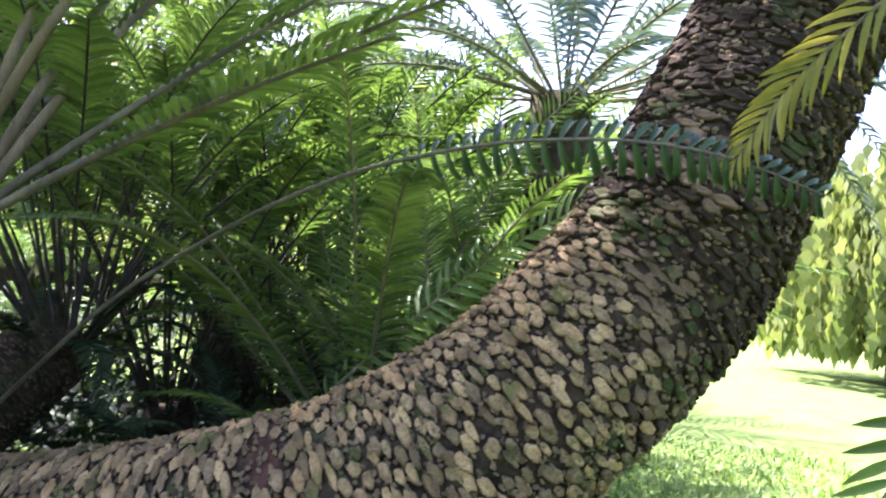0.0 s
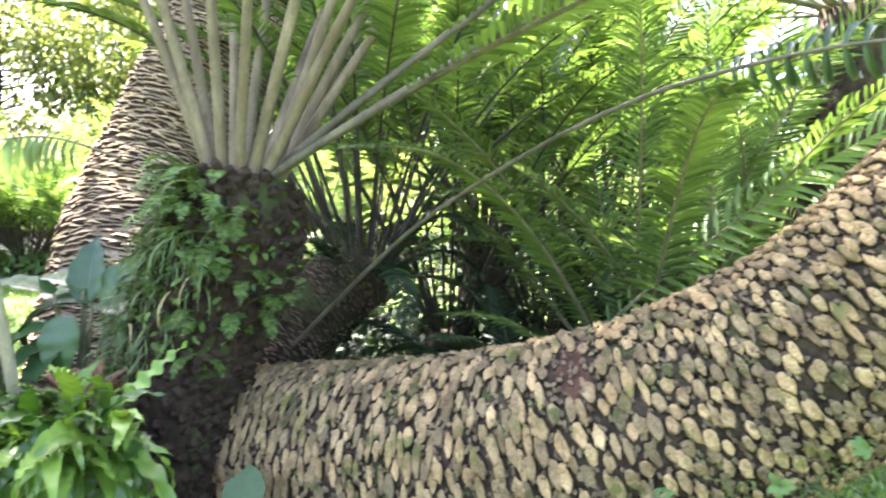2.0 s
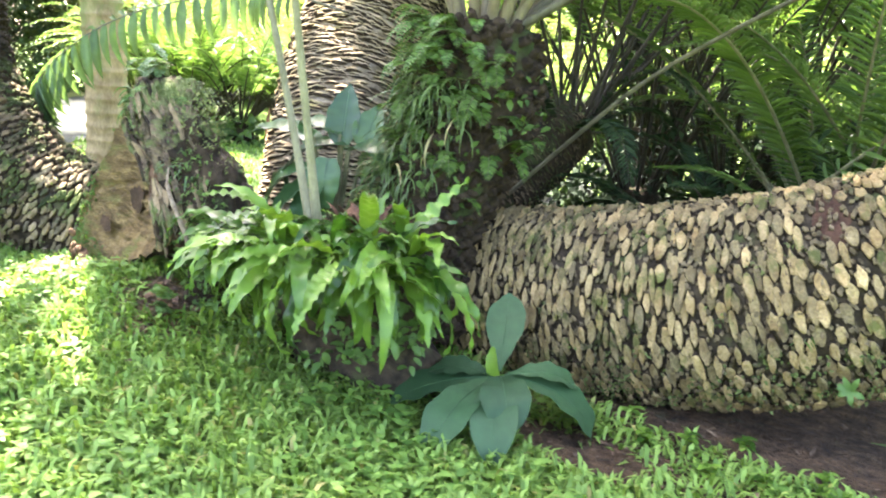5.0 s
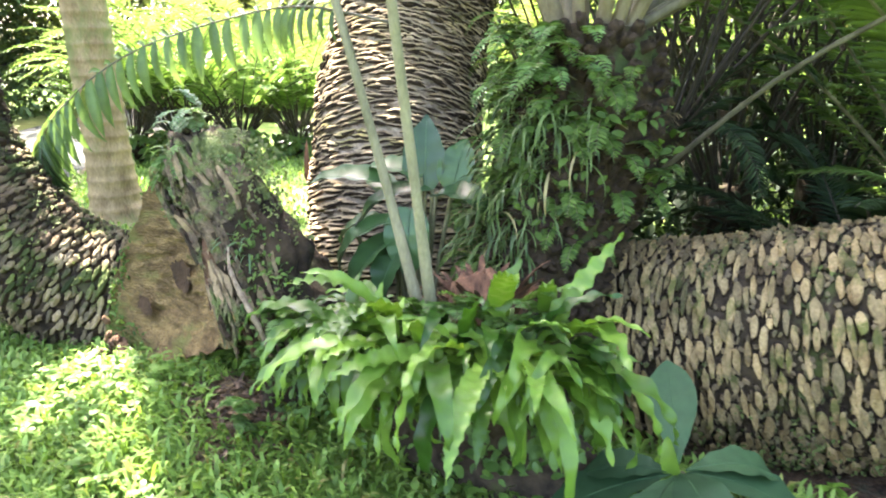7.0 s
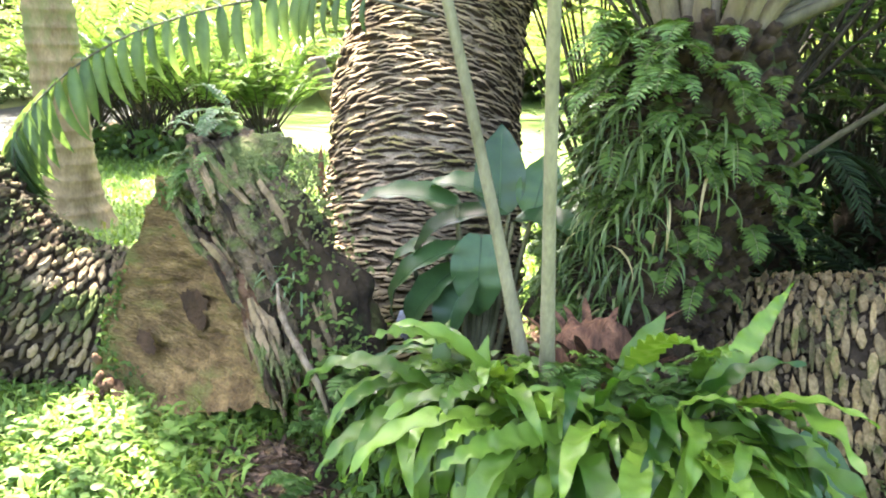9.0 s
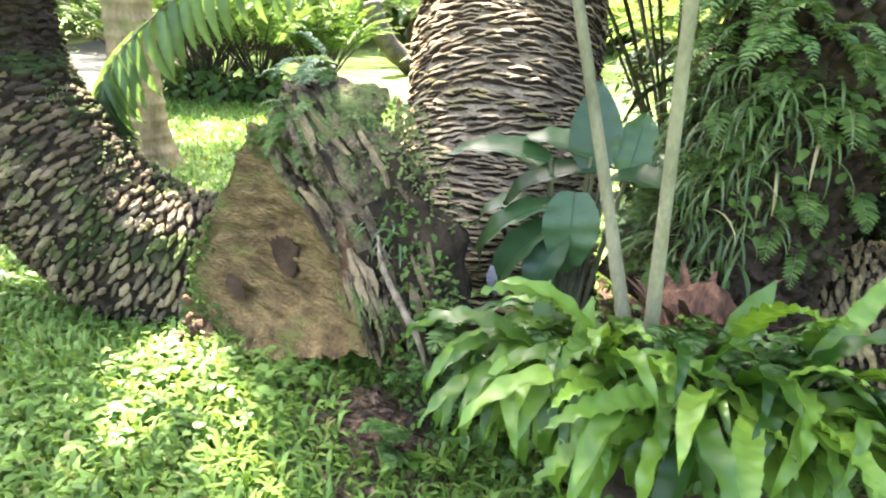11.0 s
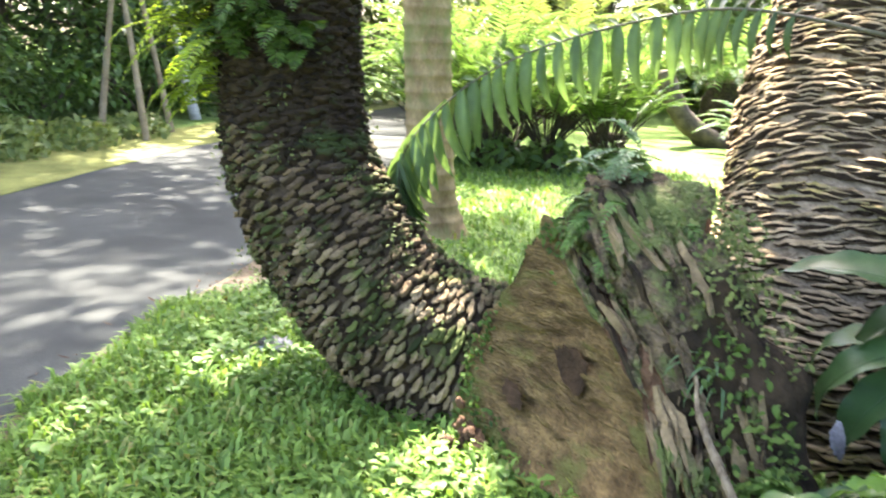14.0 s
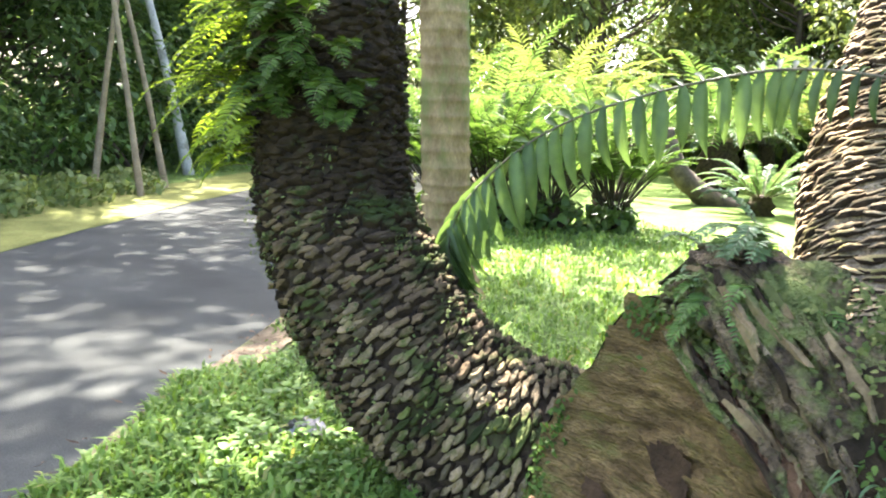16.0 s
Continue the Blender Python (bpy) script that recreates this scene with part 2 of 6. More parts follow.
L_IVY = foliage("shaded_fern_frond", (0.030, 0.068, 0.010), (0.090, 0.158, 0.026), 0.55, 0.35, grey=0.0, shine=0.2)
# ---- builders ----
def mesh_of(name, verts, faces, mats, slots=None, smooth=True):
    me = bpy.data.meshes.new(name)
    me.from_pydata([tuple(v) for v in verts], [], faces)
    for m in (mats if isinstance(mats, (list, tuple)) else [mats]):
        me.materials.append(m)
    if slots is not None:
        me.polygons.foreach_set("material_index", slots)
    me.polygons.foreach_set("use_smooth", [smooth] * len(me.polygons))
    me.update()
    return me


def link(name, me, parent=None, m=None, label=""):
    ob = new(name, me)
    if parent is not None:
        ob.parent = parent
    if m is not None:
        ob.matrix_basis = m
    if label:
        ob["label"] = label
    return ob


def thing(name, at, label, category, group="", kind=""):
    ob = new(name)
    ob.empty_display_size = 0.1
    ob.location = at
    return tagged(ob, label, category, group, kind)


class Bag:
    """Vertices and faces gathered into one mesh."""

    def __init__(self):
        self.v, self.f, self.s = [], [], []

    def add(self, verts, faces, slot=0):
        k = len(self.v)
        self.v.extend(verts)
        self.f.extend([tuple(i + k for i in f) for f in faces])
        self.s.extend([slot] * len(faces))

    def mesh(self, name, mats, smooth=True):
        return mesh_of(name, self.v, self.f, mats, self.s, smooth)


def spline(points, n):
    """n+1 samples of a Catmull-Rom curve through rows of numbers."""
    p = np.array(points, float)
    p = np.vstack([2 * p[0] - p[1], p, 2 * p[-1] - p[-2]])
    out = []
    k = len(p) - 3
    for u in np.linspace(0, k, n + 1):
        i = min(int(u), k - 1)
        t = u - i
        a, b, c, d = p[i:i + 4]
        out.append(0.5 * (2 * b + (c - a) * t + (2 * a - 5 * b + 4 * c - d) * t ** 2 + (3 * b - a - 3 * c + d) * t ** 3))
    return np.array(out)


def frames(pts, first=None):
    """Tangent, side and normal along a line of points, turned as little as possible."""
    t = np.gradient(pts, axis=0)
    t /= np.linalg.norm(t, axis=1)[:, None] + 1e-12
    u = np.array(first if first is not None else (0.0, 0.0, 1.0))
    if abs(u @ t[0]) > 0.95:
        u = np.array((0.0, 1.0, 0.0))
    us = []
    for k in range(len(pts)):
        u = u - (u @ t[k]) * t[k]
        u = u / (np.linalg.norm(u) + 1e-12)
        us.append(u)
    us = np.array(us)
    return t, us, np.cross(t, us)


def tube(rows, n=24, sides=10, rough=0.0, rough_scale=6.0, cap=True):
    """Verts and faces of a tube; rows of x, y, z, radius."""
    s = spline(rows, n)
    pts, rad = s[:, :3], s[:, 3]
    t, u, w = frames(pts)
    verts, faces = [], []
    for i in range(n + 1):
        for j in range(sides):
            a = 2 * math.pi * j / sides
            d = math.cos(a) * u[i] + math.sin(a) * w[i]
            r = rad[i]
            if rough:
                r *= 1 + rough * noise.noise(Vector(pts[i] + d * rad[i]) * rough_scale)
            verts.append(pts[i] + d * r)
    for i in range(n):
        for j in range(sides):
            k = (j + 1) % sides
            faces.append((i * sides + j, i * sides + k, (i + 1) * sides + k, (i + 1) * sides + j))
    if cap:
        faces.append(tuple(range(sides - 1, -1, -1)))
        faces.append(tuple(n * sides + j for j in range(sides)))
    return verts, faces


def tube_mesh(name, rows, mat, n=24, sides=10, rough=0.0, rough_scale=6.0):
    v, f = tube(rows, n, sides, rough, rough_scale)
    return mesh_of(name, v, f, mat)


def blade(length, width, bend=0.5, fold=0.12, wave=0.0, waves=5, n=10, shape="strap", twist=0.0, tip=0.0, rng=random):
    """A leaf along +x in its own space, up is +z, midrib folded; bend in radians of droop along its length."""
    verts, faces = [], []
    x = z = 0.0
    ang = bend * 0.15
    ph = rng.random() * 6
    for i in range(n + 1):
        s = i / n
        if shape == "strap":
            w = width * min(1.0, 0.28 + 2.6 * s) * (1 - max(0, (s - 0.5) / 0.5) ** 1.6)
        elif shape == "lance":
            w = width * (math.sin(math.pi * min(1, s * 0.94 + 0.06) ** 0.75)) ** 0.85
        elif shape == "obovate":
            w = width * max(0.0, math.sin(math.pi * (0.03 + 0.97 * s) ** 1.5)) ** 0.75
        elif shape == "oval":
            w = width * math.sin(math.pi * min(1.0, 0.04 + s * 0.96)) ** 0.6 if s < 1 else 0
        else:
            w = width * (1 - s) ** 0.6 * min(1, 0.5 + 4 * s)
        w = max(w, width * 0.015) * 0.5
        wv = wave * math.sin(2 * math.pi * waves * s + ph) * width
        wv2 = wave * math.sin(2 * math.pi * waves * s + ph + 2.2) * width
        up = Vector((-math.sin(-ang), 0, math.cos(ang)))
        tw = twist * s
        for side, h in ((-1, fold + 0), (0, 0), (1, fold)):
            yy = side * w * math.cos(tw) * (1 - 0.3 * abs(wave) * math.sin(2 * math.pi * waves * s + ph))
            zz = abs(side) * h * w * 2 + side * w * math.sin(tw) + (wv if side < 0 else wv2 if side > 0 else 0) * min(1, s * 4)
            verts.append((x + up.x * zz, yy, z + up.z * zz))
        if i < n:
            x += math.cos(ang) * length / n
            z -= math.sin(ang) * length / n
            ang += bend * 1.7 / n * (0.4 + 1.2 * s)
    for i in range(n):
        a = i * 3
        faces += [(a, a + 1, a + 4, a + 3), (a + 1, a + 2, a + 5, a + 4)]
    return verts, faces


def moved(verts, m):
    a = np.array(verts, float)
    mm = np.array(m)
    return a @ mm[:3, :3].T + mm[:3, 3]


def basis(at, x, z, sx=1.0, sy=1.0, sz=1.0):
    """A pose at a place with its own x axis and a wish for its z axis, scaled."""
    x = Vector(x).normalized()
    y = Vector(z).cross(x)
    if y.length < 1e-6:
        y = Vector((0.3, 1, 0.2)).cross(x)
    y.normalize()
    zz = x.cross(y)
    m = Matrix((x * sx, y * sy, zz * sz)).transposed().to_4x4()
    m.translation = at
    return m


class Trunk:
    """A trunk of leaf bases: a curved axis with radii, and a lattice of bases round it."""

    def __init__(self, rows, n=80, first=(0, 0, 1)):
        s = spline(rows, n)
        self.p, self.r = s[:, :3], s[:, 3]
        self.t, self.u, self.w = frames(self.p, first)
        self.len = np.r_[0, np.cumsum(np.linalg.norm(np.diff(self.p, axis=0), axis=1))]

    def at(self, d, a):
        k = np.interp(d, self.len, np.arange(len(self.len)))
        i = min(int(k), len(self.len) - 2)
        f = k - i
        mix = lambda q: q[i] * (1 - f) + q[i + 1] * f
        c, t, u, w, r = mix(self.p), mix(self.t), mix(self.u), mix(self.w), mix(self.r)
        nrm = math.cos(a) * u + math.sin(a) * w
        nrm = nrm / np.linalg.norm(nrm)
        r = r * (1 + 0.05 * noise.noise(Vector(c + nrm * r) * 3.0))
        return Vector(c + nrm * r), Vector(nrm), Vector(t / np.linalg.norm(t)), r

    def core(self, mat, shrink=0.975, sides=40):
        verts, faces = [], []
        n = len(self.p)
        for i in range(n):
            for j in range(sides):
                p, nr, t, r = self.at(self.len[i], 2 * math.pi * j / sides)
                verts.append(p - nr * r * (1 - shrink) + nr * 0.012 * noise.noise(p * 22))
        for i in range(n - 1):
            for j in range(sides):
                k = (j + 1) % sides
                faces.append((i * sides + j, i * sides + k, (i + 1) * sides + k, (i + 1) * sides + j))
        faces.append(tuple(range(sides - 1, -1, -1)))
        faces.append(tuple((n - 1) * sides + j for j in range(sides)))
        return mesh_of("core", verts, faces, mat)

    def lattice(self, row, wide, rng, d0=0.0, d1=None, jitter=0.12, keep=0.97, lean=0.25, size=1.0, high=0.03, tall=None, spin=0.12):
        """Poses of the leaf bases: x round the trunk, y along it, z outward."""
        out = []
        d, k = d0, 0
        while d < (d1 if d1 is not None else self.len[-1]):
            step = row(d) if callable(row) else row
            r = np.interp(d, self.len, self.r)
            n = max(6, int(round(2 * math.pi * r / (wide(d) if callable(wide) else wide))))
            for j in range(n):
                if rng.random() > keep:
                    continue
                a = 2 * math.pi * (j + 0.5 * (k % 2) + rng.uniform(-jitter, jitter)) / n
                p, nr, t, rr = self.at(d + rng.uniform(-jitter, jitter) * step * 1.5, a)
                across = nr.cross(t).normalized()
                turn = rng.uniform(-spin, spin)
                nz = (nr + t * lean * rng.uniform(0.4, 1.5) + across * rng.uniform(-0.18, 0.18)).normalized()
                y = nz.cross(across).normalized()
                x = y.cross(nz).normalized()
                x, y = x * math.cos(turn) + y * math.sin(turn), y * math.cos(turn) - x * math.sin(turn)
                sx = 2 * math.pi * rr / n * rng.uniform(0.55, 1.0) * size
                sy = (tall or 1.5) * step * rng.uniform(0.6, 1.05) * size
                m = Matrix((x * sx, y * sy, nz * high * rng.uniform(0.6, 1.25))).transposed().to_4x4()
                m.translation = p - nr * 0.012
                out.append(m)
            d += step
            k += 1
        return out


def pad_mesh(name, mats, seed, flat=0.62, point=0.0, ragged=0.19, smooth=True):
    """A leaf base: a low cushion with a cut face, unit sized."""
    rng = random.Random(seed)
    k = 11
    rings = [(0.0, 0.52), (0.62, 0.49), (0.98, flat * 0.70), (0.93, flat * 0.40)]
    wob = [rng.uniform(1 - ragged, 1 + ragged) for _ in range(k)]
    verts, faces, slots = [], [], []
    for h, r in rings:
        for j in range(k):
            a = 2 * math.pi * j / k
            c, s = math.cos(a), math.sin(a)
            x = math.copysign(abs(c) ** 0.9, c) * r * wob[j] * (1 - 0.28 * s * s)
            y = math.copysign(abs(s) ** 0.9, s) * r * wob[j] * (1 - 0.35 * abs(c) * point)
            verts.append((x, y + 0.08 * h, h + rng.uniform(-0.14, 0.14) * (h > 0.5)))
    verts.append((rng.uniform(-0.1, 0.1), 0.08, 0.82))
    for q in range(3):
        for j in range(k):
            a, b = q * k + j, q * k + (j + 1) % k
            faces.append((a, b, b + k, a + k))
            slots.append(0 if q < 1 else 1)
    for j in range(k):
        faces.append((3 * k + j, 3 * k + (j + 1) % k, 4 * k))
        slots.append(1)
    return mesh_of(name, verts, faces, mats, slots, smooth)


def ridge_mesh(name, mats, seed):
    """A wide thin leaf base that stands out like a shingle."""
    rng = random.Random(seed)
    verts, faces, slots = [], [], []
    n = 6
    for i in range(n + 1):
        s = i / n
        x = s - 0.5
        e = (1 - abs(2 * x) ** 2.5)
        h = 0.2 + 0.8 * e * rng.uniform(0.55, 1.15)
        o = 0.30 * math.sin(3 * x + seed) + rng.uniform(-0.16, 0.16)
        verts += [(x, -0.45 * e - 0.05 + o, 0.0), (x, -0.16 * e + o, 0.6 * h), (x, 0.22 * e + o, h), (x, 0.36 * e + 0.05 + o, 0.7 * h), (x, 0.40 * e + 0.06 + o, 0.0)]
    for i in range(n):
        for q in range(4):
            a = i * 5 + q
            faces.append((a, a + 1, a + 6, a + 5))
            slots.append(1 if q in (0, 1, 2) else 0)
    return mesh_of(name, verts, faces, mats, slots)


def dress(parent, poses, meshes, joined_mats, piece, spot, limit=300, rng=random):
    """The bases nearest to a spot of the plan become pieces of their own, the rest one mesh."""
    order = sorted(range(len(poses)), key=lambda i: (poses[i].translation - Vector(spot)).length)
    inv = parent.matrix_basis.inverted()
    bag = Bag()
    for q, i in enumerate(order):
        me = meshes[i % len(meshes)]
        if q < limit:
            link(piece, me, parent, inv @ poses[i])
        else:
            v = moved([p.co for p in me.vertices], inv @ poses[i])
            k = len(bag.v)
            bag.v.extend(v)
            for p in me.polygons:
                bag.f.append(tuple(x + k for x in p.vertices))
                bag.s.append(p.material_index)
    if bag.v:
        ob = link(piece + "s_beyond", bag.mesh(piece + "s_beyond", joined_mats), parent)
        ob["kind"] = "stuff"


def frond(at, name, path, label, leaf, mat, stem, n=30, length=0.16, width=0.02, start=0.2, angle=60, droop=0.5, lift=0.15,
          radius=0.008, singly=False, category="frond", up=(0, 0, 1), fold=0.1, uneven=0.1, taper=0.45, shape="lance", parent=None, rng=None, sides=(-1, 1), gap=0.0, seg=5, hang=0.0, upper=1.0):
    """A pinnate frond: a rachis and two rows of leaflets along it. Children of its own Empty, or of a given parent."""
    rng = rng or random.Random(hash_of(name, path))
    base = Vector(path[0])
    th = parent or thing(name, base, label, category)
    org = Vector((0, 0, 0)) if parent else base
    rows = [tuple(p[:3]) for p in path]
    s = spline(rows, 40)
    k = len(s)
    rows_r = [(*(Vector(s[i]) - org), radius * (1 - 0.75 * i / (k - 1))) for i in range(0, k, 4)]
    rib = link("rachis", tube_mesh("rachis", rows_r, stem, 28, 6), th)
    t, u, w = frames(s, up)
    variants = []
    for q in range(4):
        v, f = blade(1.0, 1.0, droop * rng.uniform(0.8, 1.25), fold, 0, 5, seg, shape, rng=rng)
        variants.append((v, f))
    meshes = None
    if singly:
        meshes = [mesh_of("leaflet", [(a, b * width / length, c) for a, b, c in v], f, mat) for v, f in variants]
    bag = Bag()
    for i in range(n):
        d = start + (1 - start) * (i + 0.5) / n
        kf = d * (k - 1)
        j = min(int(kf), k - 2)
        p = s[j] + (s[j + 1] - s[j]) * (kf - j)
        e = (i + 0.5) / n
        size = (0.55 + 0.45 * min(1, e * 5)) * (1 - (1 - taper) * max(0, (e - 0.55) / 0.45) ** 1.5)
        for sd in sides:
            if rng.random() < gap:
                continue
            a = radians(angle * (1 - 0.35 * e) + rng.uniform(-5, 5))
            side = Vector(w[j]) * sd
            x = Vector(t[j]) * math.cos(a) + side * math.sin(a) + Vector(u[j]) * (lift + rng.uniform(-uneven, uneven))
            z = Vector(u[j]) + side * rng.uniform(-0.3, 0.3) + Vector(t[j]) * rng.uniform(-0.2, 0.3)
            ln = length * size * rng.uniform(0.9, 1.08)
            if hang and x.z < 0.1:
                x = x.normalized() * (1 - hang) + Vector((0, 0, -hang))
            elif x.z >= 0.1:
                ln *= upper
            if singly:
                link("leaflet", meshes[rng.randrange(4)], rib, basis(Vector(p) - org, x, z, ln, ln, ln))
            else:
                v, f = variants[rng.randrange(4)]
                vv = [(q0, q1 * width / length, q2) for q0, q1, q2 in v]
                bag.add(moved(vv, basis(Vector(p) - org, x, z, ln, ln, ln)), f)
    if bag.v:
        link("foliage", bag.mesh("foliage", mat), rib)["kind"] = "stuff"
    return th


def hash_of(name, path):
    return int(sum(abs(c) * 1000 * (i + 1) for i, p in enumerate(path) for c in p[:3])) + len(name)


def hill(x, y):
    """The height of the ground."""
    h = 0.22 * math.exp(-((x + 2.75) ** 2 + (y - 1.30) ** 2) / 0.75 ** 2)
    h += 0.12 * math.exp(-((x + 4.6) ** 2 + (y - 1.1) ** 2) / 1.2 ** 2)
    h += 0.07 * max(0, 1 - ((x + 2.66) / 0.42) ** 2 - ((y - 1.18) / 0.34) ** 2) ** 1.5
    h += 0.05 * min(1, max(0, (-x - 2.0) / 3.0))
    return h + 0.012 * noise.noise(Vector((x * 1.1, y * 1.1, 0)))
# ---- ground, road ----
def road_side(s, off):
    """A point of the road's near edge s metres along it, off metres across."""
    c = Vector((-4.34, 0.07)) + Vector((-0.735, 0.678)) * s
    bend = -0.012 * max(0, s - 6) ** 2 if s > 6 else 0
    return c + Vector((-0.678, -0.735)) * (off + bend * 0.6 + 0.05 * noise.noise(Vector((s * 0.9, off, 3))))


def across_road(x, y):
    return (Vector((x, y)) - Vector((-4.34, 0.07))).dot(Vector((-0.678, -0.735)))


def steps(a, b, fine_a, fine_b, fine, coarse):
    out, v = [], a
    while v < b:
        out.append(v)
        d = max(0, fine_a - v, v - fine_b)
        v += fine + d * coarse
    return out + [b]


gx = steps(-900, 900, -8, 3, 0.12, 0.25)
gy = steps(-900, 900, -2, 7, 0.12, 0.25)
verts = [(x, y, hill(x, y) if abs(x) < 60 and abs(y) < 60 else 0.0) for x in gx for y in gy]
ny = len(gy)
faces = [(i * ny + j, (i + 1) * ny + j, (i + 1) * ny + j + 1, i * ny + j + 1) for i in range(len(gx) - 1) for j in range(ny - 1)]
ground = link("ground", mesh_of("ground", verts, faces, M_LAWN))
tagged(ground, "mown lawn of broad-leaved grass with worn earth", "ground", kind="structure")


def strip(name, offs, mat, s0, s1, lift, label):
    bag = Bag()
    n = 90
    vs = []
    for i in range(n + 1):
        s = s0 + (s1 - s0) * i / n
        for o in offs:
            p = road_side(s, o)
            vs.append((p.x, p.y, hill(p.x, p.y) * (1 if abs(p.x) < 60 else 0) + lift))
    k = len(offs)
    fs = [(i * k + j, (i + 1) * k + j, (i + 1) * k + j + 1, i * k + j + 1) for i in range(n) for j in range(k - 1)]
    bag.add(vs, fs)
    return tagged(link(name, bag.mesh(name, mat)), label, name, kind="structure")


strip("road", [0, 0.5, 1.0, 1.5, 2.0, 2.4, 2.85], M_ASPHALT, -14, 45, 0.012, "narrow grey asphalt road with dappled light")
strip("verge", [2.85, 3.15, 3.5, 3.85, 4.2], M_VERGE, -14, 45, 0.018, "mossy yellow-green verge along the road")

strip("road_edge", [-0.20, -0.12, -0.04, 0.03], M_EDGE, -8, 16, 0.018, "worn tan earth along the edge of the road")

# worn earth beside the fallen trunk and under the stump
def earth(name, cx, cy, rx, ry, turn, label, seed, rise=0.0, mat=M_SOIL):
    rng = random.Random(seed)
    vs, fs = [], []
    n, k = 60, 14
    for j in range(k):
        q = j / (k - 1)
        for i in range(n):
            a = 2 * math.pi * i / n
            rad = q * (1 + 0.35 * noise.noise(Vector((math.cos(a) * 1.7, math.sin(a) * 1.7, seed))))
            x, y = rx * rad * math.cos(a), ry * rad * math.sin(a)
            px, py = cx + x * math.cos(turn) - y * math.sin(turn), cy + x * math.sin(turn) + y * math.cos(turn)
            vs.append((px, py, hill(px, py) + rise * (1 - q ** 2) ** 1.5 + 0.02 * (1 - q ** 3) + 0.014 * noise.noise(Vector((px * 9, py * 9, 0))) + 0.010 * noise.noise(Vector((px * 30, py * 30, 4))) - (0.015 if j == k - 1 else 0)))
    fs += [tuple(range(n))]
    for j in range(k - 1):
        for i in range(n):
            b = (i + 1) % n
            fs.append((j * n + i, j * n + b, (j + 1) * n + b, (j + 1) * n + i))
    return tagged(link(name, mesh_of(name, vs, fs, mat)), label, "soil", kind="structure")


earth("bare_soil", -0.75, 1.75, 1.15, 0.36, 0.1, "strip of bare brown soil beside the fallen trunk", 3)
earth("soil_heap", -2.54, 1.07, 0.32, 0.19, -0.45, "crumbled red-brown rotten wood below the stump", 8, 0.0, M_HEAP)
earth("trunk_foot_soil", -0.25, 2.04, 1.45, 0.42, 0.1, "dark soil at the foot of the trunk", 5)
earth("shaded_soil", -1.6, 2.9, 1.6, 1.1, 0.2, "dark leaf litter and soil under the cycads", 12)

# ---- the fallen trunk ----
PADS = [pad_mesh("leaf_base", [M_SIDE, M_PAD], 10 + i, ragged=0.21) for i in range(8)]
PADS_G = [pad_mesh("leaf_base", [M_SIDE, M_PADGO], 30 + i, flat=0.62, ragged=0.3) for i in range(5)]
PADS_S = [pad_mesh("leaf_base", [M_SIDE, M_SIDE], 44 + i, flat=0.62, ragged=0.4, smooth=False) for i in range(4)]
PADS_D = [pad_mesh("leaf_base", [M_SIDE, M_SHADEMOSS], 40 + i, flat=0.7, ragged=0.3) for i in range(4)]
PADS_U = [pad_mesh("leaf_base", [M_SIDE, M_PADU], 60 + i, flat=0.62, ragged=0.3) for i in range(4)]
PADS_O = [pad_mesh("leaf_base", [M_SIDE, M_PADUO], 70 + i, flat=0.62, ragged=0.3) for i in range(5)]
RIDGES_U = [ridge_mesh("leaf_ridge", [M_SIDE, M_PADU], 80 + i) for i in range(5)]
RIDGES = [ridge_mesh("leaf_ridge", [M_SIDE, M_RIDGEO], 50 + i) for i in range(8)]

fallen = thing("fallen_cycad_trunk", (-0.9, 2.3, 0.0), "thick fallen cycad trunk with pale leaf bases, curving upward", "trunk")
rng = random.Random(1)
T1 = Trunk([(-2.15, 2.22, 0.20, 0.33), (-1.5, 2.27, 0.30, 0.365), (-1.0, 2.30, 0.385, 0.38), (-0.6, 2.33, 0.50, 0.375), (-0.3, 2.37, 0.64, 0.36), (0.0, 2.43, 0.83, 0.345),
            (0.3, 2.50, 1.10, 0.335), (0.6, 2.60, 1.47, 0.33), (0.78, 2.70, 1.85, 0.32), (0.95, 2.80, 2.25, 0.31), (1.1, 2.86, 2.7, 0.30), (1.2, 2.9, 3.2, 0.28)], 110)
core = link("core", T1.core(M_CORE), fallen)
core.matrix_basis = fallen.matrix_basis.inverted()
poses1 = T1.lattice(lambda d: 0.0195 + 0.011 * min(1, max(0, (d - 0.6) / 0.9)), lambda d: 0.118 - 0.034 * min(1, max(0, (d - 1.2) / 1.0)), rng, 0.12, None, 0.22, 0.97, 0.16, 1.05, 0.028, 1.22, 0.10)
BARE = Vector((-0.50, 2.12, 0.80))
poses1 = [m for m in poses1 if (m.translation - BARE).length > 0.095]
crumbs = T1.lattice(0.016, 0.030, rng, 0.12, None, 0.5, 0.65, 0.4, 0.95, 0.020, 1.1, 0.8)
bag = Bag()
for i, m in enumerate(crumbs):
    me = PADS[i % 8]
    k = len(bag.v)
    bag.v.extend(moved([q.co for q in me.vertices], fallen.matrix_basis.inverted() @ m))
    for q in me.polygons:
        bag.f.append(tuple(x + k for x in q.vertices))
        bag.s.append(q.material_index)
link("bark_crumb", bag.mesh("bark_crumb", [M_SIDE, M_CRUMB]), fallen)["kind"] = "stuff"
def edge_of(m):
    """How far up a leaf base sits, more where it faces +x, with an uneven border."""
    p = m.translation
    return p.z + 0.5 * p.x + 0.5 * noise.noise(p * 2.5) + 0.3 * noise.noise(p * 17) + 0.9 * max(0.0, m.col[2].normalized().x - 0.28)


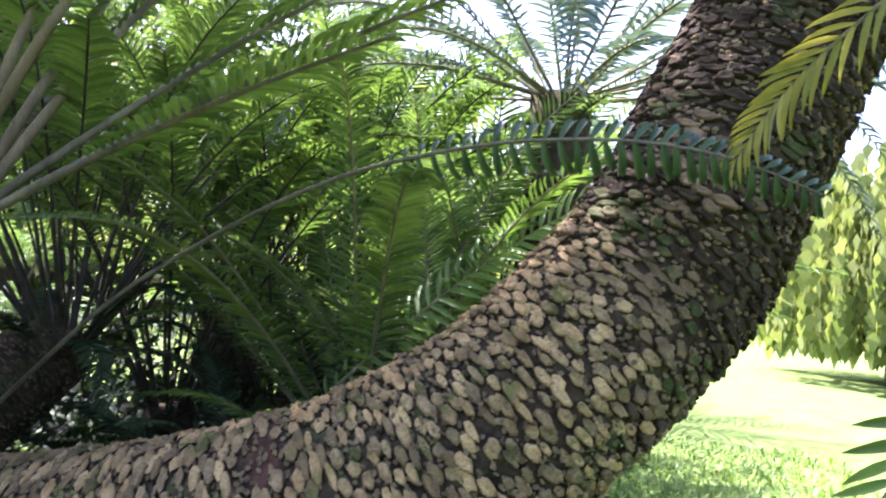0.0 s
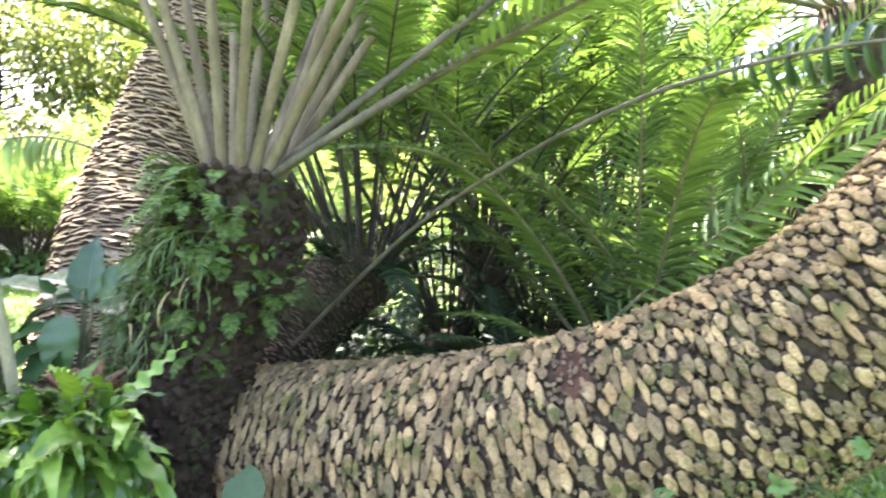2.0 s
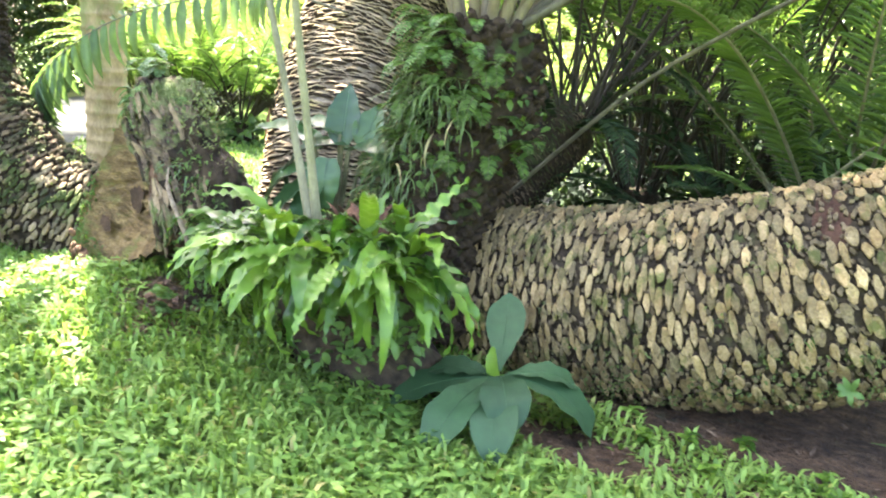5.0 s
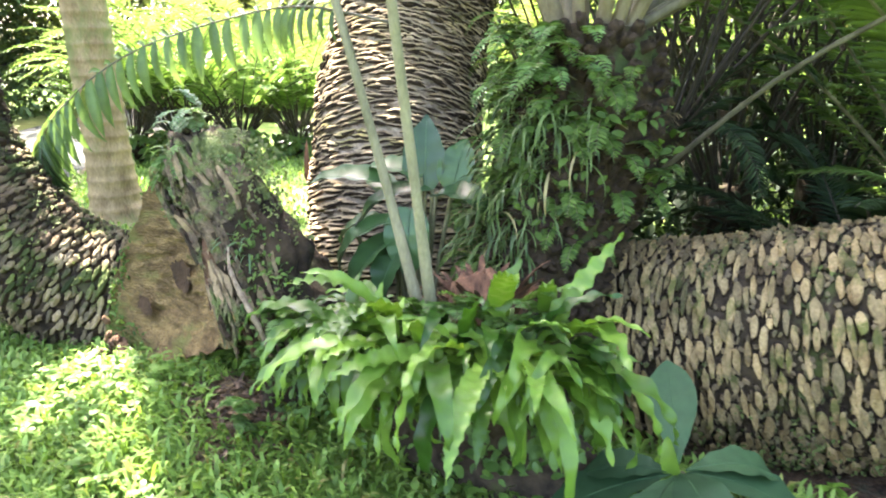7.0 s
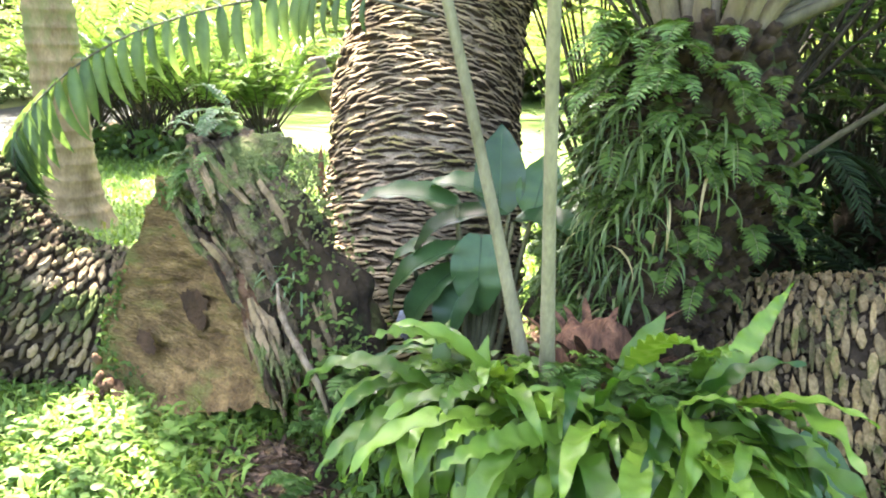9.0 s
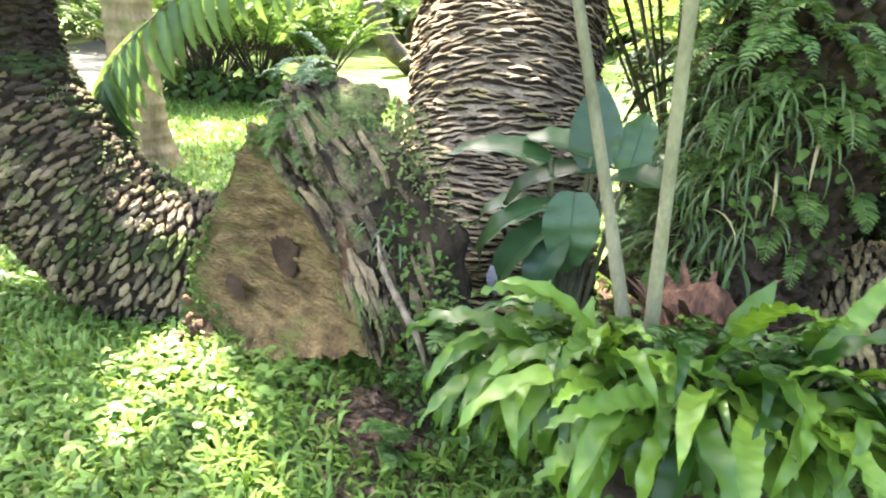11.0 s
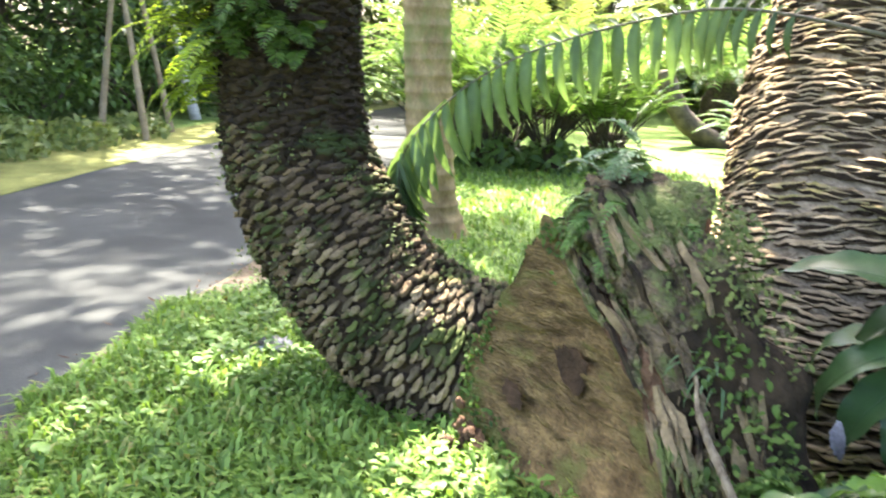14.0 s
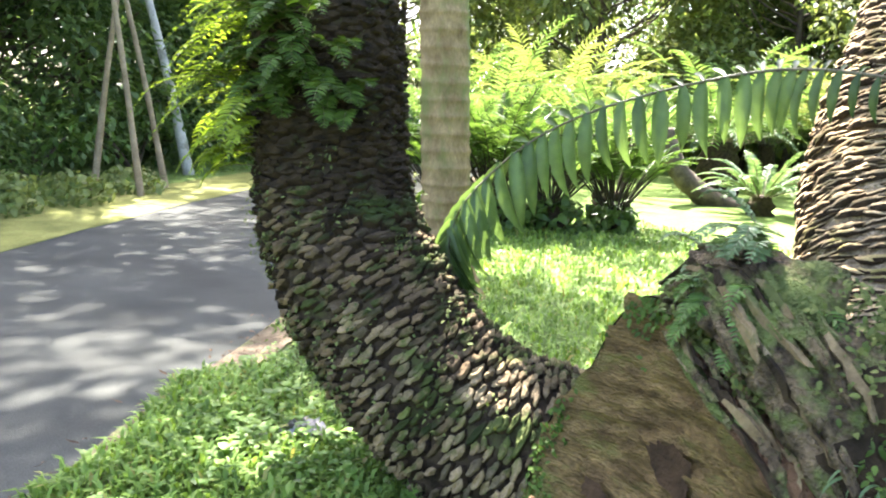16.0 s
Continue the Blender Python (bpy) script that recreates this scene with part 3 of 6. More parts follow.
# Moss and the shade of the +x side are put into darker base colours.
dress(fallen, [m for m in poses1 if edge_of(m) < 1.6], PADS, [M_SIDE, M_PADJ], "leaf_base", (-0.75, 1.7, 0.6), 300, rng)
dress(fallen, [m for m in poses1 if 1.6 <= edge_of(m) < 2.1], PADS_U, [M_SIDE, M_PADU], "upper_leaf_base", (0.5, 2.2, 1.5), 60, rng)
dress(fallen, [m for m in poses1 if edge_of(m) >= 2.1], PADS_D, [M_SIDE, M_SHADEMOSS], "old_leaf_base", (0.8, 2.4, 2.0), 40, rng)

# The hollow is a flat dark patch, its shade put into the colour.
for at, rx, rz, mat, name, lab in (((-0.50, 2.12, 0.80), 0.085, 0.135, M_PATCH, "bare_patch", "dark red-brown bare patch"), ((-0.735, 2.035, 0.65), 0.028, 0.06, M_SIDE, "hollow", "dark patch painted as a hollow between leaf bases")):
    d = min(range(len(T1.len)), key=lambda i: (Vector(T1.p[i]) - Vector(at)).length)
    nr = (Vector(at) - Vector(T1.p[d])).normalized()
    tx = Vector(T1.t[d])
    up = nr.cross(tx)
    c = Vector(T1.p[d]) + nr * (T1.r[d] + 0.004)
    vs, fs = [], []
    for i in range(7):
        for j in range(22):
            a, q = 2 * math.pi * j / 22, i / 6
            k = q * (1 + 0.35 * noise.noise(Vector((math.cos(a) * 2, math.sin(a) * 2, rx * 50))))
            p = c + tx * rx * k * math.cos(a) + up * rz * k * math.sin(a)
            vs.append(p - nr * 0.02 * q * q + nr * 0.010 * noise.noise(p * 35) - fallen.location)
    for i in range(6):
        for j in range(22):
            b = (j + 1) % 22
            fs.append((i * 22 + j, i * 22 + b, (i + 1) * 22 + b, (i + 1) * 22 + j))
    link(name, mesh_of(name, vs, fs, mat), fallen, None, lab)

# ---- the trunk that rises by the road ----
rising = thing("rising_cycad_trunk", (-4.2, 1.2, 0.1), "mossy cycad trunk that bends up from the stump", "trunk")
T2 = Trunk([(-3.46, 1.92, 0.22, 0.20), (-3.68, 1.65, 0.245, 0.285), (-3.86, 1.46, 0.325, 0.280), (-3.98, 1.37, 0.415, 0.270), (-4.10, 1.29, 0.53, 0.264), (-4.21, 1.24, 0.66, 0.262), (-4.31, 1.20, 0.79, 0.258), (-4.41, 1.19, 0.94, 0.255),
            (-4.49, 1.19, 1.18, 0.252), (-4.52, 1.19, 1.45, 0.245), (-4.54, 1.19, 1.72, 0.225)], 100)
core = link("core", T2.core(M_CORE), rising)
core.matrix_basis = rising.matrix_basis.inverted()
poses2 = T2.lattice(0.0195, 0.078, rng, 0.05, None, 0.24, 0.98, 0.6, 1.02, 0.034, 1.35, 0.18)
poses2 = [m for m in poses2 if m.translation.x < -3.55 or m.translation.y > 1.45 + 0.25 * m.translation.z]


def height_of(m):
    """How far up a leaf base sits on the rising trunk, more where it faces -x, with an uneven border."""
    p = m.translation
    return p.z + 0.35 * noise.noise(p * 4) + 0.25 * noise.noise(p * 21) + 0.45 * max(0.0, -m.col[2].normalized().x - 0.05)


dress(rising, [m for m in poses2 if height_of(m) < 0.60], PADS_G, [M_SIDE, M_PADG], "leaf_base", (-3.85, 0.9, 0.55), 300, rng)
# Moss and the shade on this trunk are put into darker base colours.
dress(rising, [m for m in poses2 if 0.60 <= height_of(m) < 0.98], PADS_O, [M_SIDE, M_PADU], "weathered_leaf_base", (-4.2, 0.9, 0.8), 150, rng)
dress(rising, [m for m in poses2 if height_of(m) >= 0.98], PADS_D, [M_SIDE, M_SHADEMOSS], "old_leaf_base", (-4.3, 0.9, 1.3), 60, rng)

# ---- the thick trunk behind the stump ----
thick = thing("leaning_cycad_trunk", (-3.1, 2.6, 0.1), "very thick cycad trunk with ringed ridges of old leaf bases", "trunk")
T3 = Trunk([(-3.02, 2.45, -0.1, 0.44), (-3.06, 2.52, 0.4, 0.42), (-3.12, 2.63, 0.8, 0.405), (-3.22, 2.82, 1.15, 0.40), (-3.26, 3.0, 1.5, 0.385), (-3.2, 3.17, 2.0, 0.36), (-3.05, 3.35, 2.6, 0.34), (-2.85, 3.5, 3.3, 0.32)], 80)
core = link("core", T3.core(M_RIDGECORE), thick)
core.matrix_basis = thick.matrix_basis.inverted()
poses3 = T3.lattice(0.0155, 0.105, rng, 0.1, None, 0.45, 0.97, 1.0, 1.5, 0.022, 1.6, 0.10)
dress(thick, poses3, RIDGES, [M_SIDE, M_RIDGE], "leaf_ridge", (-3.2, 2.1, 0.9), 300, rng)

# ---- the trunk lying in the shade behind ----
shaded = thing("shaded_cycad_trunk", (-1.7, 2.9, 0.1), "mossy cycad trunk lying in deep shade", "trunk")
T5 = Trunk([(-2.40, 2.52, 0.22, 0.21), (-2.28, 2.66, 0.48, 0.21), (-2.16, 2.82, 0.70, 0.21), (-2.06, 2.98, 0.86, 0.20), (-1.99, 3.12, 0.98, 0.17)], 40)
core = link("core", T5.core(M_SHADEMOSS), shaded)
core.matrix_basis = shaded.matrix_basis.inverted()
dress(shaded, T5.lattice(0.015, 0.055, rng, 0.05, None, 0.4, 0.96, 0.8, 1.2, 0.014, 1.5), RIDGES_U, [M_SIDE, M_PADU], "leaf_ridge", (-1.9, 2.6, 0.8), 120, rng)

# ---- the mossy trunk with a crown of pale leaf stalks ----
crowned = thing("crowned_cycad", (-1.8, 1.95, 0.2), "short cycad trunk hung with ferns, crowned by pale leaf stalks", "cycad")
T4 = Trunk([(-1.95, 1.85, 0.15, 0.20), (-1.94, 1.86, 0.55, 0.20), (-1.89, 1.96, 0.88, 0.235), (-1.86, 2.05, 1.14, 0.24), (-1.86, 2.09, 1.36, 0.20)], 40)
core = link("trunk", T4.core(M_SHADEMOSS), crowned)
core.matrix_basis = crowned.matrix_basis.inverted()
# Leaf bases use only the near-black side colour, for the shade round this trunk.
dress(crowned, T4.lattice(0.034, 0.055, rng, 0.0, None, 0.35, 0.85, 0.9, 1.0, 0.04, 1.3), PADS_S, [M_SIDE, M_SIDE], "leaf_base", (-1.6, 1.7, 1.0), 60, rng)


def crown_of(th, at, count, length, spread, mat_stem, mat_leaf, rad=0.016, rng=rng, leaf=0.17, wide=0.022, bare=0.45, n=34, tilt=(0, 0, 0), droop=0.6):
    """Fronds that rise from a crown: bare stalks below, leaflets above."""
    for i in range(count):
        a = 2 * math.pi * (i * 0.381966) + rng.uniform(-0.2, 0.2)
        q = spread * (0.25 + 0.75 * math.sqrt((i + 0.5) / count))
        d = Vector((math.cos(a) * math.sin(q), math.sin(a) * math.sin(q), math.cos(q))) + Vector(tilt)
        d.normalize()
        p = Vector(at) + Vector((math.cos(a), math.sin(a), 0)) * 0.10
        pts = []
        v = d.copy()
        for s in range(7):
            pts.append(tuple(p - th.location))
            p = p + v * length / 6
            v = (v + Vector((0, 0, -droop * 0.13 * (s + 0.4)))).normalized()
        frond(None, "frond", pts, "", None, mat_leaf, mat_stem, n=n, length=leaf, width=wide, start=bare, radius=rad, parent=th, rng=rng, droop=0.4, angle=68)


crown_of(crowned, (-1.86, 2.08, 1.32), 14, 2.2, 0.62, M_PALE, L_CYCAD, 0.025, bare=0.40, tilt=(0.1, 0.05, 0.2))

# Right-hand stalks get a darker colour for the shade on their undersides.
for d, l in (((0.80, 0.05, 0.50), 2.2), ((0.62, 0.25, 0.62), 2.2), ((0.72, -0.12, 0.36), 1.9)):
    p0 = Vector((-1.78, 2.07, 1.34)) - crowned.location
    pts = [tuple(p0 + Vector(d).normalized() * l * s / 6 + Vector((0, 0, -0.10 * (s / 6) ** 2 * l))) for s in range(7)]
    frond(None, "frond", pts, "", None, L_CYCAD, M_DIM, n=34, length=0.17, width=0.024, start=0.42, radius=0.020, parent=crowned, rng=rng, droop=0.4, angle=66)

# ---- the palm on the lawn ----
palm = thing("palm", (-6.47, 3.29, 0.0), "tall palm with a smooth ringed grey-tan trunk on the lawn", "palm")
rows, sides = 820, 28
vs, fs = [], []
for i in range(rows + 1):
    z = -0.05 + 13.1 * i / rows
    r = 0.172 + 0.13 * math.exp(-z / 0.17) - 0.004 * z
    ring = (z / 0.115) % 1
    r += 0.014 * (1 - abs(2 * ring - 1)) ** 3 + 0.004 * noise.noise(Vector((0, 0, z * 9)))
    for j in range(sides):
        a = 2 * math.pi * j / sides
        rr = r * (1 + 0.03 * noise.noise(Vector((math.cos(a), math.sin(a), z * 2))) + (0.12 * noise.noise(Vector((math.cos(a) * 4, math.sin(a) * 4, z * 9))) if z < 0.25 else 0))
        vs.append((-0.03 * z + rr * math.cos(a), -0.04 * z + rr * math.sin(a), z))
for i in range(rows):
    for j in range(sides):
        b = (j + 1) % sides
        fs.append((i * sides + j, i * sides + b, (i + 1) * sides + b, (i + 1) * sides + j))
link("trunk", mesh_of("trunk", vs, fs, M_PALM), palm)
crown_of(palm, (-6.47 - 0.39, 3.29 - 0.52, 13.0), 11, 2.6, 1.5, M_STEM, L_CYCAD, 0.03, leaf=0.55, wide=0.045, bare=0.15, n=40, droop=0.9)

# ---- crowns above the trunks ----
crown_of(thick, (-2.86, 3.5, 3.25), 11, 1.8, 1.0, M_STEM, L_CYCAD, 0.018, droop=0.8, bare=0.2)
crown_of(fallen, (1.2, 2.9, 3.15), 22, 2.2, 1.25, M_STEM, L_CYCAD, 0.018, droop=0.8, bare=0.2)
crown_of(shaded, (-1.99, 3.12, 0.98), 22, 1.9, 0.7, M_DARKSTEM, L_CYCAD, 0.011, bare=0.5, leaf=0.15, wide=0.015, n=44)
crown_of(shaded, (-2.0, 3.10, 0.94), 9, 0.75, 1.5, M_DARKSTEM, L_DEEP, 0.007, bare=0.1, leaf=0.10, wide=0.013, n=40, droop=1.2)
crown_of(rising, (-4.54, 1.19, 1.66), 9, 1.5, 0.75, M_PALE, L_CYCAD, 0.022, droop=0.4, bare=0.75, n=14)
# ---- the sawn stump ----
stump = thing("sawn_stump", (-2.98, 1.3, 0.15), "big sawn cycad stump with brown cut face and rotting bark", "stump")
inv = stump.matrix_basis.inverted()
edge = spline([(-3.56, 0.10), (-3.57, 0.3), (-3.57, 0.45), (-3.53, 0.57), (-3.46, 0.66), (-3.42, 0.76), (-3.38, 0.85), (-3.30, 0.92), (-3.2, 0.90), (-3.03, 0.82), (-2.85, 0.735), (-2.72, 0.68), (-2.63, 0.61), (-2.565, 0.535), (-2.58, 0.47), (-2.67, 0.425), (-2.85, 0.35), (-3.07, 0.27), (-3.30, 0.18), (-3.56, 0.10)], 150)[:-1]
mid = np.array((-3.08, 0.50))


def face_y(x, z):
    """The slant of the saw cut."""
    return 1.06 + 0.25 * (-x - 2.6) + 0.30 * (z - 0.3)



vs, fs = [], []
nr, ne = 56, len(edge)
for i in range(nr + 1):
    q = i / nr
    for e in edge:
        x, z = mid + (e - mid) * q
        y = face_y(x, z) + 0.10 * (1 - q ** 2)
        y += (0.018 * noise.noise(Vector((x * 7, 3, z * 30))) + 0.016 * noise.noise(Vector((x * 16, 9, z * 60)))) * min(1, 4 - 4 * q)
        if i == nr:
            x, z = x + 0.03 * noise.noise(Vector((x * 22, 0, z * 22))), z + 0.03 * noise.noise(Vector((x * 22, 5, z * 22)))
        vs.append((x, y, z))
for i in range(nr):
    for j in range(ne):
        b = (j + 1) % ne
        fs.append((i * ne + j, i * ne + b, (i + 1) * ne + b, (i + 1) * ne + j))
link("cut_face", mesh_of("cut_face", vs, fs, M_WOOD), stump, inv, "brown weathered saw-cut wood")
vs, fs = [], []
nb = 12
for i in range(nb + 1):
    q = i / nb
    for e in edge:
        x, z = mid + (e - mid) * (1.0 + 0.015 * math.sin(q * 3) - 0.32 * q * q)
        p = Vector((x + 0.08 * q, face_y(x, z) + 0.01 + 0.50 * q, z - 0.08 * q))
        d = 0.035 * noise.noise(p * 7) + 0.02 * noise.noise(p * 22)
        c = Vector((mid[0], p.y, mid[1]))
        vs.append(p + (p - c).normalized() * d * (0.2 + 0.8 * min(1, q * 5)))
for i in range(nb):
    for j in range(ne):
        b = (j + 1) % ne
        fs.append((i * ne + j, i * ne + b, (i + 1) * ne + b, (i + 1) * ne + j))
fs.append(tuple(nb * ne + j for j in range(ne)))
# Bark colour is near black to hold the shade away from the sun.
link("bark", mesh_of("bark", vs, fs, M_SHADEMOSS), stump, inv, "rotting bark with moss, darkened for its shaded side")


def slab(rows, wide, thick, n=46, sides=18, rough=0.3, turn=(0, -1, 0)):
    """A thick ragged shell of bark along a line, flattened across."""
    s = spline(rows, n)
    pts = s[:, :3]
    t, u, w = frames(pts, turn)
    vs, fs = [], []
    for i in range(n + 1):
        k = s[i, 3]
        for j in range(sides):
            a = 2 * math.pi * j / sides
            d = u[i] * math.cos(a) * wide * k + w[i] * math.sin(a) * thick * k
            p = Vector(pts[i] + d)
            s01 = i / n
            f = 1 + rough * 0.8 * noise.noise(p * 6) + rough * 0.8 * noise.noise(Vector((math.cos(a) * 3.5, math.sin(a) * 3.5, s01 * 4.0))) + rough * 0.5 * noise.noise(Vector((math.cos(a) * 9, math.sin(a) * 9, s01 * 6.0))) + rough * 0.3 * noise.noise(p * 19) - rough * 0.7 * abs(noise.noise(Vector((math.cos(a) * 5, math.sin(a) * 5, s01 * 4 + 9))))
            vs.append(Vector(pts[i]) + Vector(d) * f)
    for i in range(n):
        for j in range(sides):
            b = (j + 1) % sides
            fs.append((i * sides + j, i * sides + b, (i + 1) * sides + b, (i + 1) * sides + j))
    fs += [tuple(range(sides - 1, -1, -1)), tuple(n * sides + j for j in range(sides))]
    return vs, fs


SHELL = [(-3.30, 1.52, 0.84, 0.5), (-3.16, 1.46, 0.97, 0.85), (-2.99, 1.38, 1.01, 1.0), (-2.87, 1.31, 0.965, 1.05), (-2.75, 1.28, 0.88, 1.0), (-2.65, 1.26, 0.77, 1.0), (-2.55, 1.25, 0.61, 1.0), (-2.49, 1.24, 0.42, 1.0), (-2.46, 1.22, 0.16, 0.9)]
v, f = slab(SHELL, 0.12, 0.075, rough=0.5, n=150, sides=44)
# Lower right faces take the dark bark; the shade there is in the colour.
shadowed = [int(k / len(f) + 0.25 * noise.noise(Vector(v[q[0]]) * 9) > 0.58) for k, q in enumerate(f)]
link("bark_shell", mesh_of("bark_shell", v, f, [M_BARK, M_SHADEMOSS], shadowed), stump, inv, "split shell of grey-green bark")
v, f = slab([(-3.14, 1.36, 0.88, 0.5), (-3.0, 1.28, 0.82, 0.8), (-2.84, 1.23, 0.745, 1.0), (-2.70, 1.19, 0.66, 1.0), (-2.60, 1.15, 0.56, 1.0), (-2.55, 1.14, 0.47, 0.8), (-2.50, 1.16, 0.38, 0.5)], 0.045, 0.034, rough=1.0, n=110, sides=30)
link("rotten_wood", mesh_of("rotten_wood", v, f, M_ROT), stump, inv, "red-brown crumbling rotten wood")
for q, (x, z, w, h) in enumerate(((-3.13, 0.535, 0.080, 0.045), (-3.33, 0.40, 0.052, 0.026), (-3.40, 0.26, 0.06, 0.02))):
    vs, fs = [(x, 1.30, z)], []
    for j in range(30):
        a = 2 * math.pi * j / 30
        r = 1 + 0.45 * noise.noise(Vector((math.cos(a) * 1.3, math.sin(a) * 1.3, q * 5))) + 0.4 * noise.noise(Vector((math.cos(a) * 4, math.sin(a) * 4, q * 5 + 2)))
        px, pz = x + w * r * math.cos(a), z + h * r * math.sin(a) - 0.25 * (w * r * math.cos(a))
        e = np.linalg.norm((np.array((px, pz)) - mid)) / 0.42
        vs.append((px, face_y(px, pz) + 0.10 * (1 - min(1, e) ** 2) - 0.016, pz))
    vs[0] = (x, np.mean([p[1] for p in vs[1:]]) + 0.004, z)
    fs = [(0, 1 + j, 1 + (j + 1) % 30) for j in range(30)]
    link("knot", mesh_of("knot", vs, fs, M_KNOT), stump, inv, "dark rotten hollow")
link("root", tube_mesh("root", [(-2.60, 1.125, 0.755, 0.003), (-2.57, 1.10, 0.70, 0.006), (-2.525, 1.085, 0.65, 0.008), (-2.475, 1.08, 0.59, 0.009), (-2.44, 1.085, 0.53, 0.007), (-2.42, 1.10, 0.45, 0.005)], M_ROOT, 24, 8, 0.4, 40), stump, inv, "pale exposed root")
SEAM = [(-3.16, 1.34, 0.90, 0.35), (-2.98, 1.26, 0.83, 0.45), (-2.83, 1.22, 0.75, 0.5), (-2.69, 1.17, 0.66, 0.5), (-2.59, 1.13, 0.55, 0.5), (-2.50, 1.12, 0.40, 0.5)]
for i in range(230):
    row = spline(SHELL if i < 160 else SEAM, 80)
    along, toward, aside = frames(row[:, :3], (0, -1, 0))
    # flat shards of split wood lying along the shell, frayed at both ends
    k = int(8 + rng.random() * 62)
    an = rng.uniform(-1.75, 1.75)
    out = Vector(toward[k]) * math.cos(an) * 0.12 + Vector(aside[k]) * math.sin(an) * 0.075
    at = Vector(row[k, :3]) + out * row[k, 3] * rng.uniform(0.85, 1.12)
    d = Vector(along[k]) + Vector((rng.uniform(-0.15, 0.15), rng.uniform(-0.12, 0.12), rng.uniform(-0.22, 0.12)))
    q = rng.random()
    ln, wd, tk = rng.uniform(0.05, 0.19), rng.uniform(0.004, 0.012), rng.uniform(0.004, 0.010)
    at = at - d.normalized() * ln * 0.5
    vs, fs = [], []
    for j in range(6):
        u = j / 5
        w = wd * (0.35 + 0.65 * math.sin(math.pi * (0.12 + 0.8 * u))) * rng.uniform(0.75, 1.2)
        o = rng.uniform(-0.006, 0.006)
        for sy, sz in ((-1, -1), (1, -1), (1, 1), (-1, 1)):
            vs.append((ln * u + rng.uniform(-0.02, 0.02) * (j in (0, 5)), sy * w + o, sz * tk * rng.uniform(0.5, 1.1)))
    for j in range(5):
        for e in range(4):
            fs.append((j * 4 + e, j * 4 + (e + 1) % 4, j * 4 + 4 + (e + 1) % 4, j * 4 + 4 + e))
    fs += [(3, 2, 1, 0), (20, 21, 22, 23)]
    link("splinter", mesh_of("splinter", vs, fs, rng.choice((M_BARK, M_BARK, M_CRUMB, M_BARK, M_ROT if an > 0.4 else M_CRUMB, M_SHADEMOSS, M_ROOT if q < 0.2 else M_BARK)), smooth=False), stump, inv @ basis(at, d, out + Vector((rng.uniform(-0.04, 0.04), rng.uniform(-0.04, 0.04), rng.uniform(-0.04, 0.04)))))

for i in range(14):
    at = Vector((-3.44 + rng.uniform(-0.05, 0.04), 1.225 + rng.uniform(-0.02, 0.02), 0.28 + rng.uniform(-0.08, 0.06)))
    v, f = tube([(0, 0, 0, 0.006), (0.012, 0.003, 0.004, 0.014), (0.028, 0, 0.002, 0.012), (0.04, 0, 0, 0.004)], 6, 6, 0.6, 60)
    link("crumb", mesh_of("crumb", v, f, M_ROT), stump, inv @ basis(at, (rng.uniform(-1, 1), -0.3, rng.uniform(-1, 1)), (0, -1, 0.2)), "orange-brown crumbling wood" if i == 0 else "")
# ---- trees ----
def leaf_cloud(bag, blobs, per, size, rng, aspect=0.5, flat=0.5):
    """Many small leaves spread through uneven clumps."""
    for c, r in blobs:
        for _ in range(int(per * r * r)):
            d = Vector((rng.gauss(0, 1), rng.gauss(0, 1), rng.gauss(0, 1))).normalized() * r * rng.random() ** 0.35
            d.z *= 0.75
            p = Vector(c) + d
            x = (d.normalized() * 0.7 + Vector((rng.uniform(-1, 1), rng.uniform(-1, 1), rng.uniform(-1, 0.4)))).normalized()
            z = Vector((rng.uniform(-flat, flat), rng.uniform(-flat, flat), 1))
            s = size * rng.uniform(0.6, 1.3)
            m = basis(p, x, z, s, s * aspect, s)
            bag.add(moved([(0, 0, 0), (0.45, 0.5, 0.06), (1, 0, -0.1), (0.45, -0.5, 0.06)], m), [(0, 1, 2, 3)])


def tree(name, at, height, crown_r, label, mat_leaf, mat_bark, rng, crown_at=0.6, blobs=16, per=150, size=0.16, trunk_r=0.12, lean=(0, 0), category="tree", low=0.35):
    th = thing(name, at, label, category)
    top = Vector((lean[0], lean[1], height * 0.8))
    link("trunk", tube_mesh("trunk", [(0, 0, -0.1, trunk_r * 1.3), (top.x * 0.3, top.y * 0.3, height * 0.25, trunk_r), (top.x * 0.7, top.y * 0.7, height * 0.55, trunk_r * 0.75), (top.x, top.y, top.z, trunk_r * 0.35)], mat_bark, 20, 9, 0.2, 3), th)
    bag = Bag()
    cl = []
    for i in range(blobs):
        a = rng.uniform(0, 2 * math.pi)
        q = rng.random() ** 0.5 * crown_r
        z = height * rng.uniform(low, 1.0)
        c = Vector((top.x * z / height + math.cos(a) * q, top.y * z / height + math.sin(a) * q, z))
        cl.append((c, crown_r * rng.uniform(0.25, 0.45)))
        b = Vector((top.x * 0.6, top.y * 0.6, max(height * 0.2, z - q * 0.8)))
        link("limb", tube_mesh("limb", [(*b, trunk_r * 0.35), (*(b.lerp(c, 0.5) + Vector((0, 0, -0.05 * height))), trunk_r * 0.22), (*c, trunk_r * 0.08)], mat_bark, 8, 6), th)
    leaf_cloud(bag, cl, per, size, rng)
    link("crown", bag.mesh("crown", mat_leaf), th)
    return th


rng = random.Random(21)
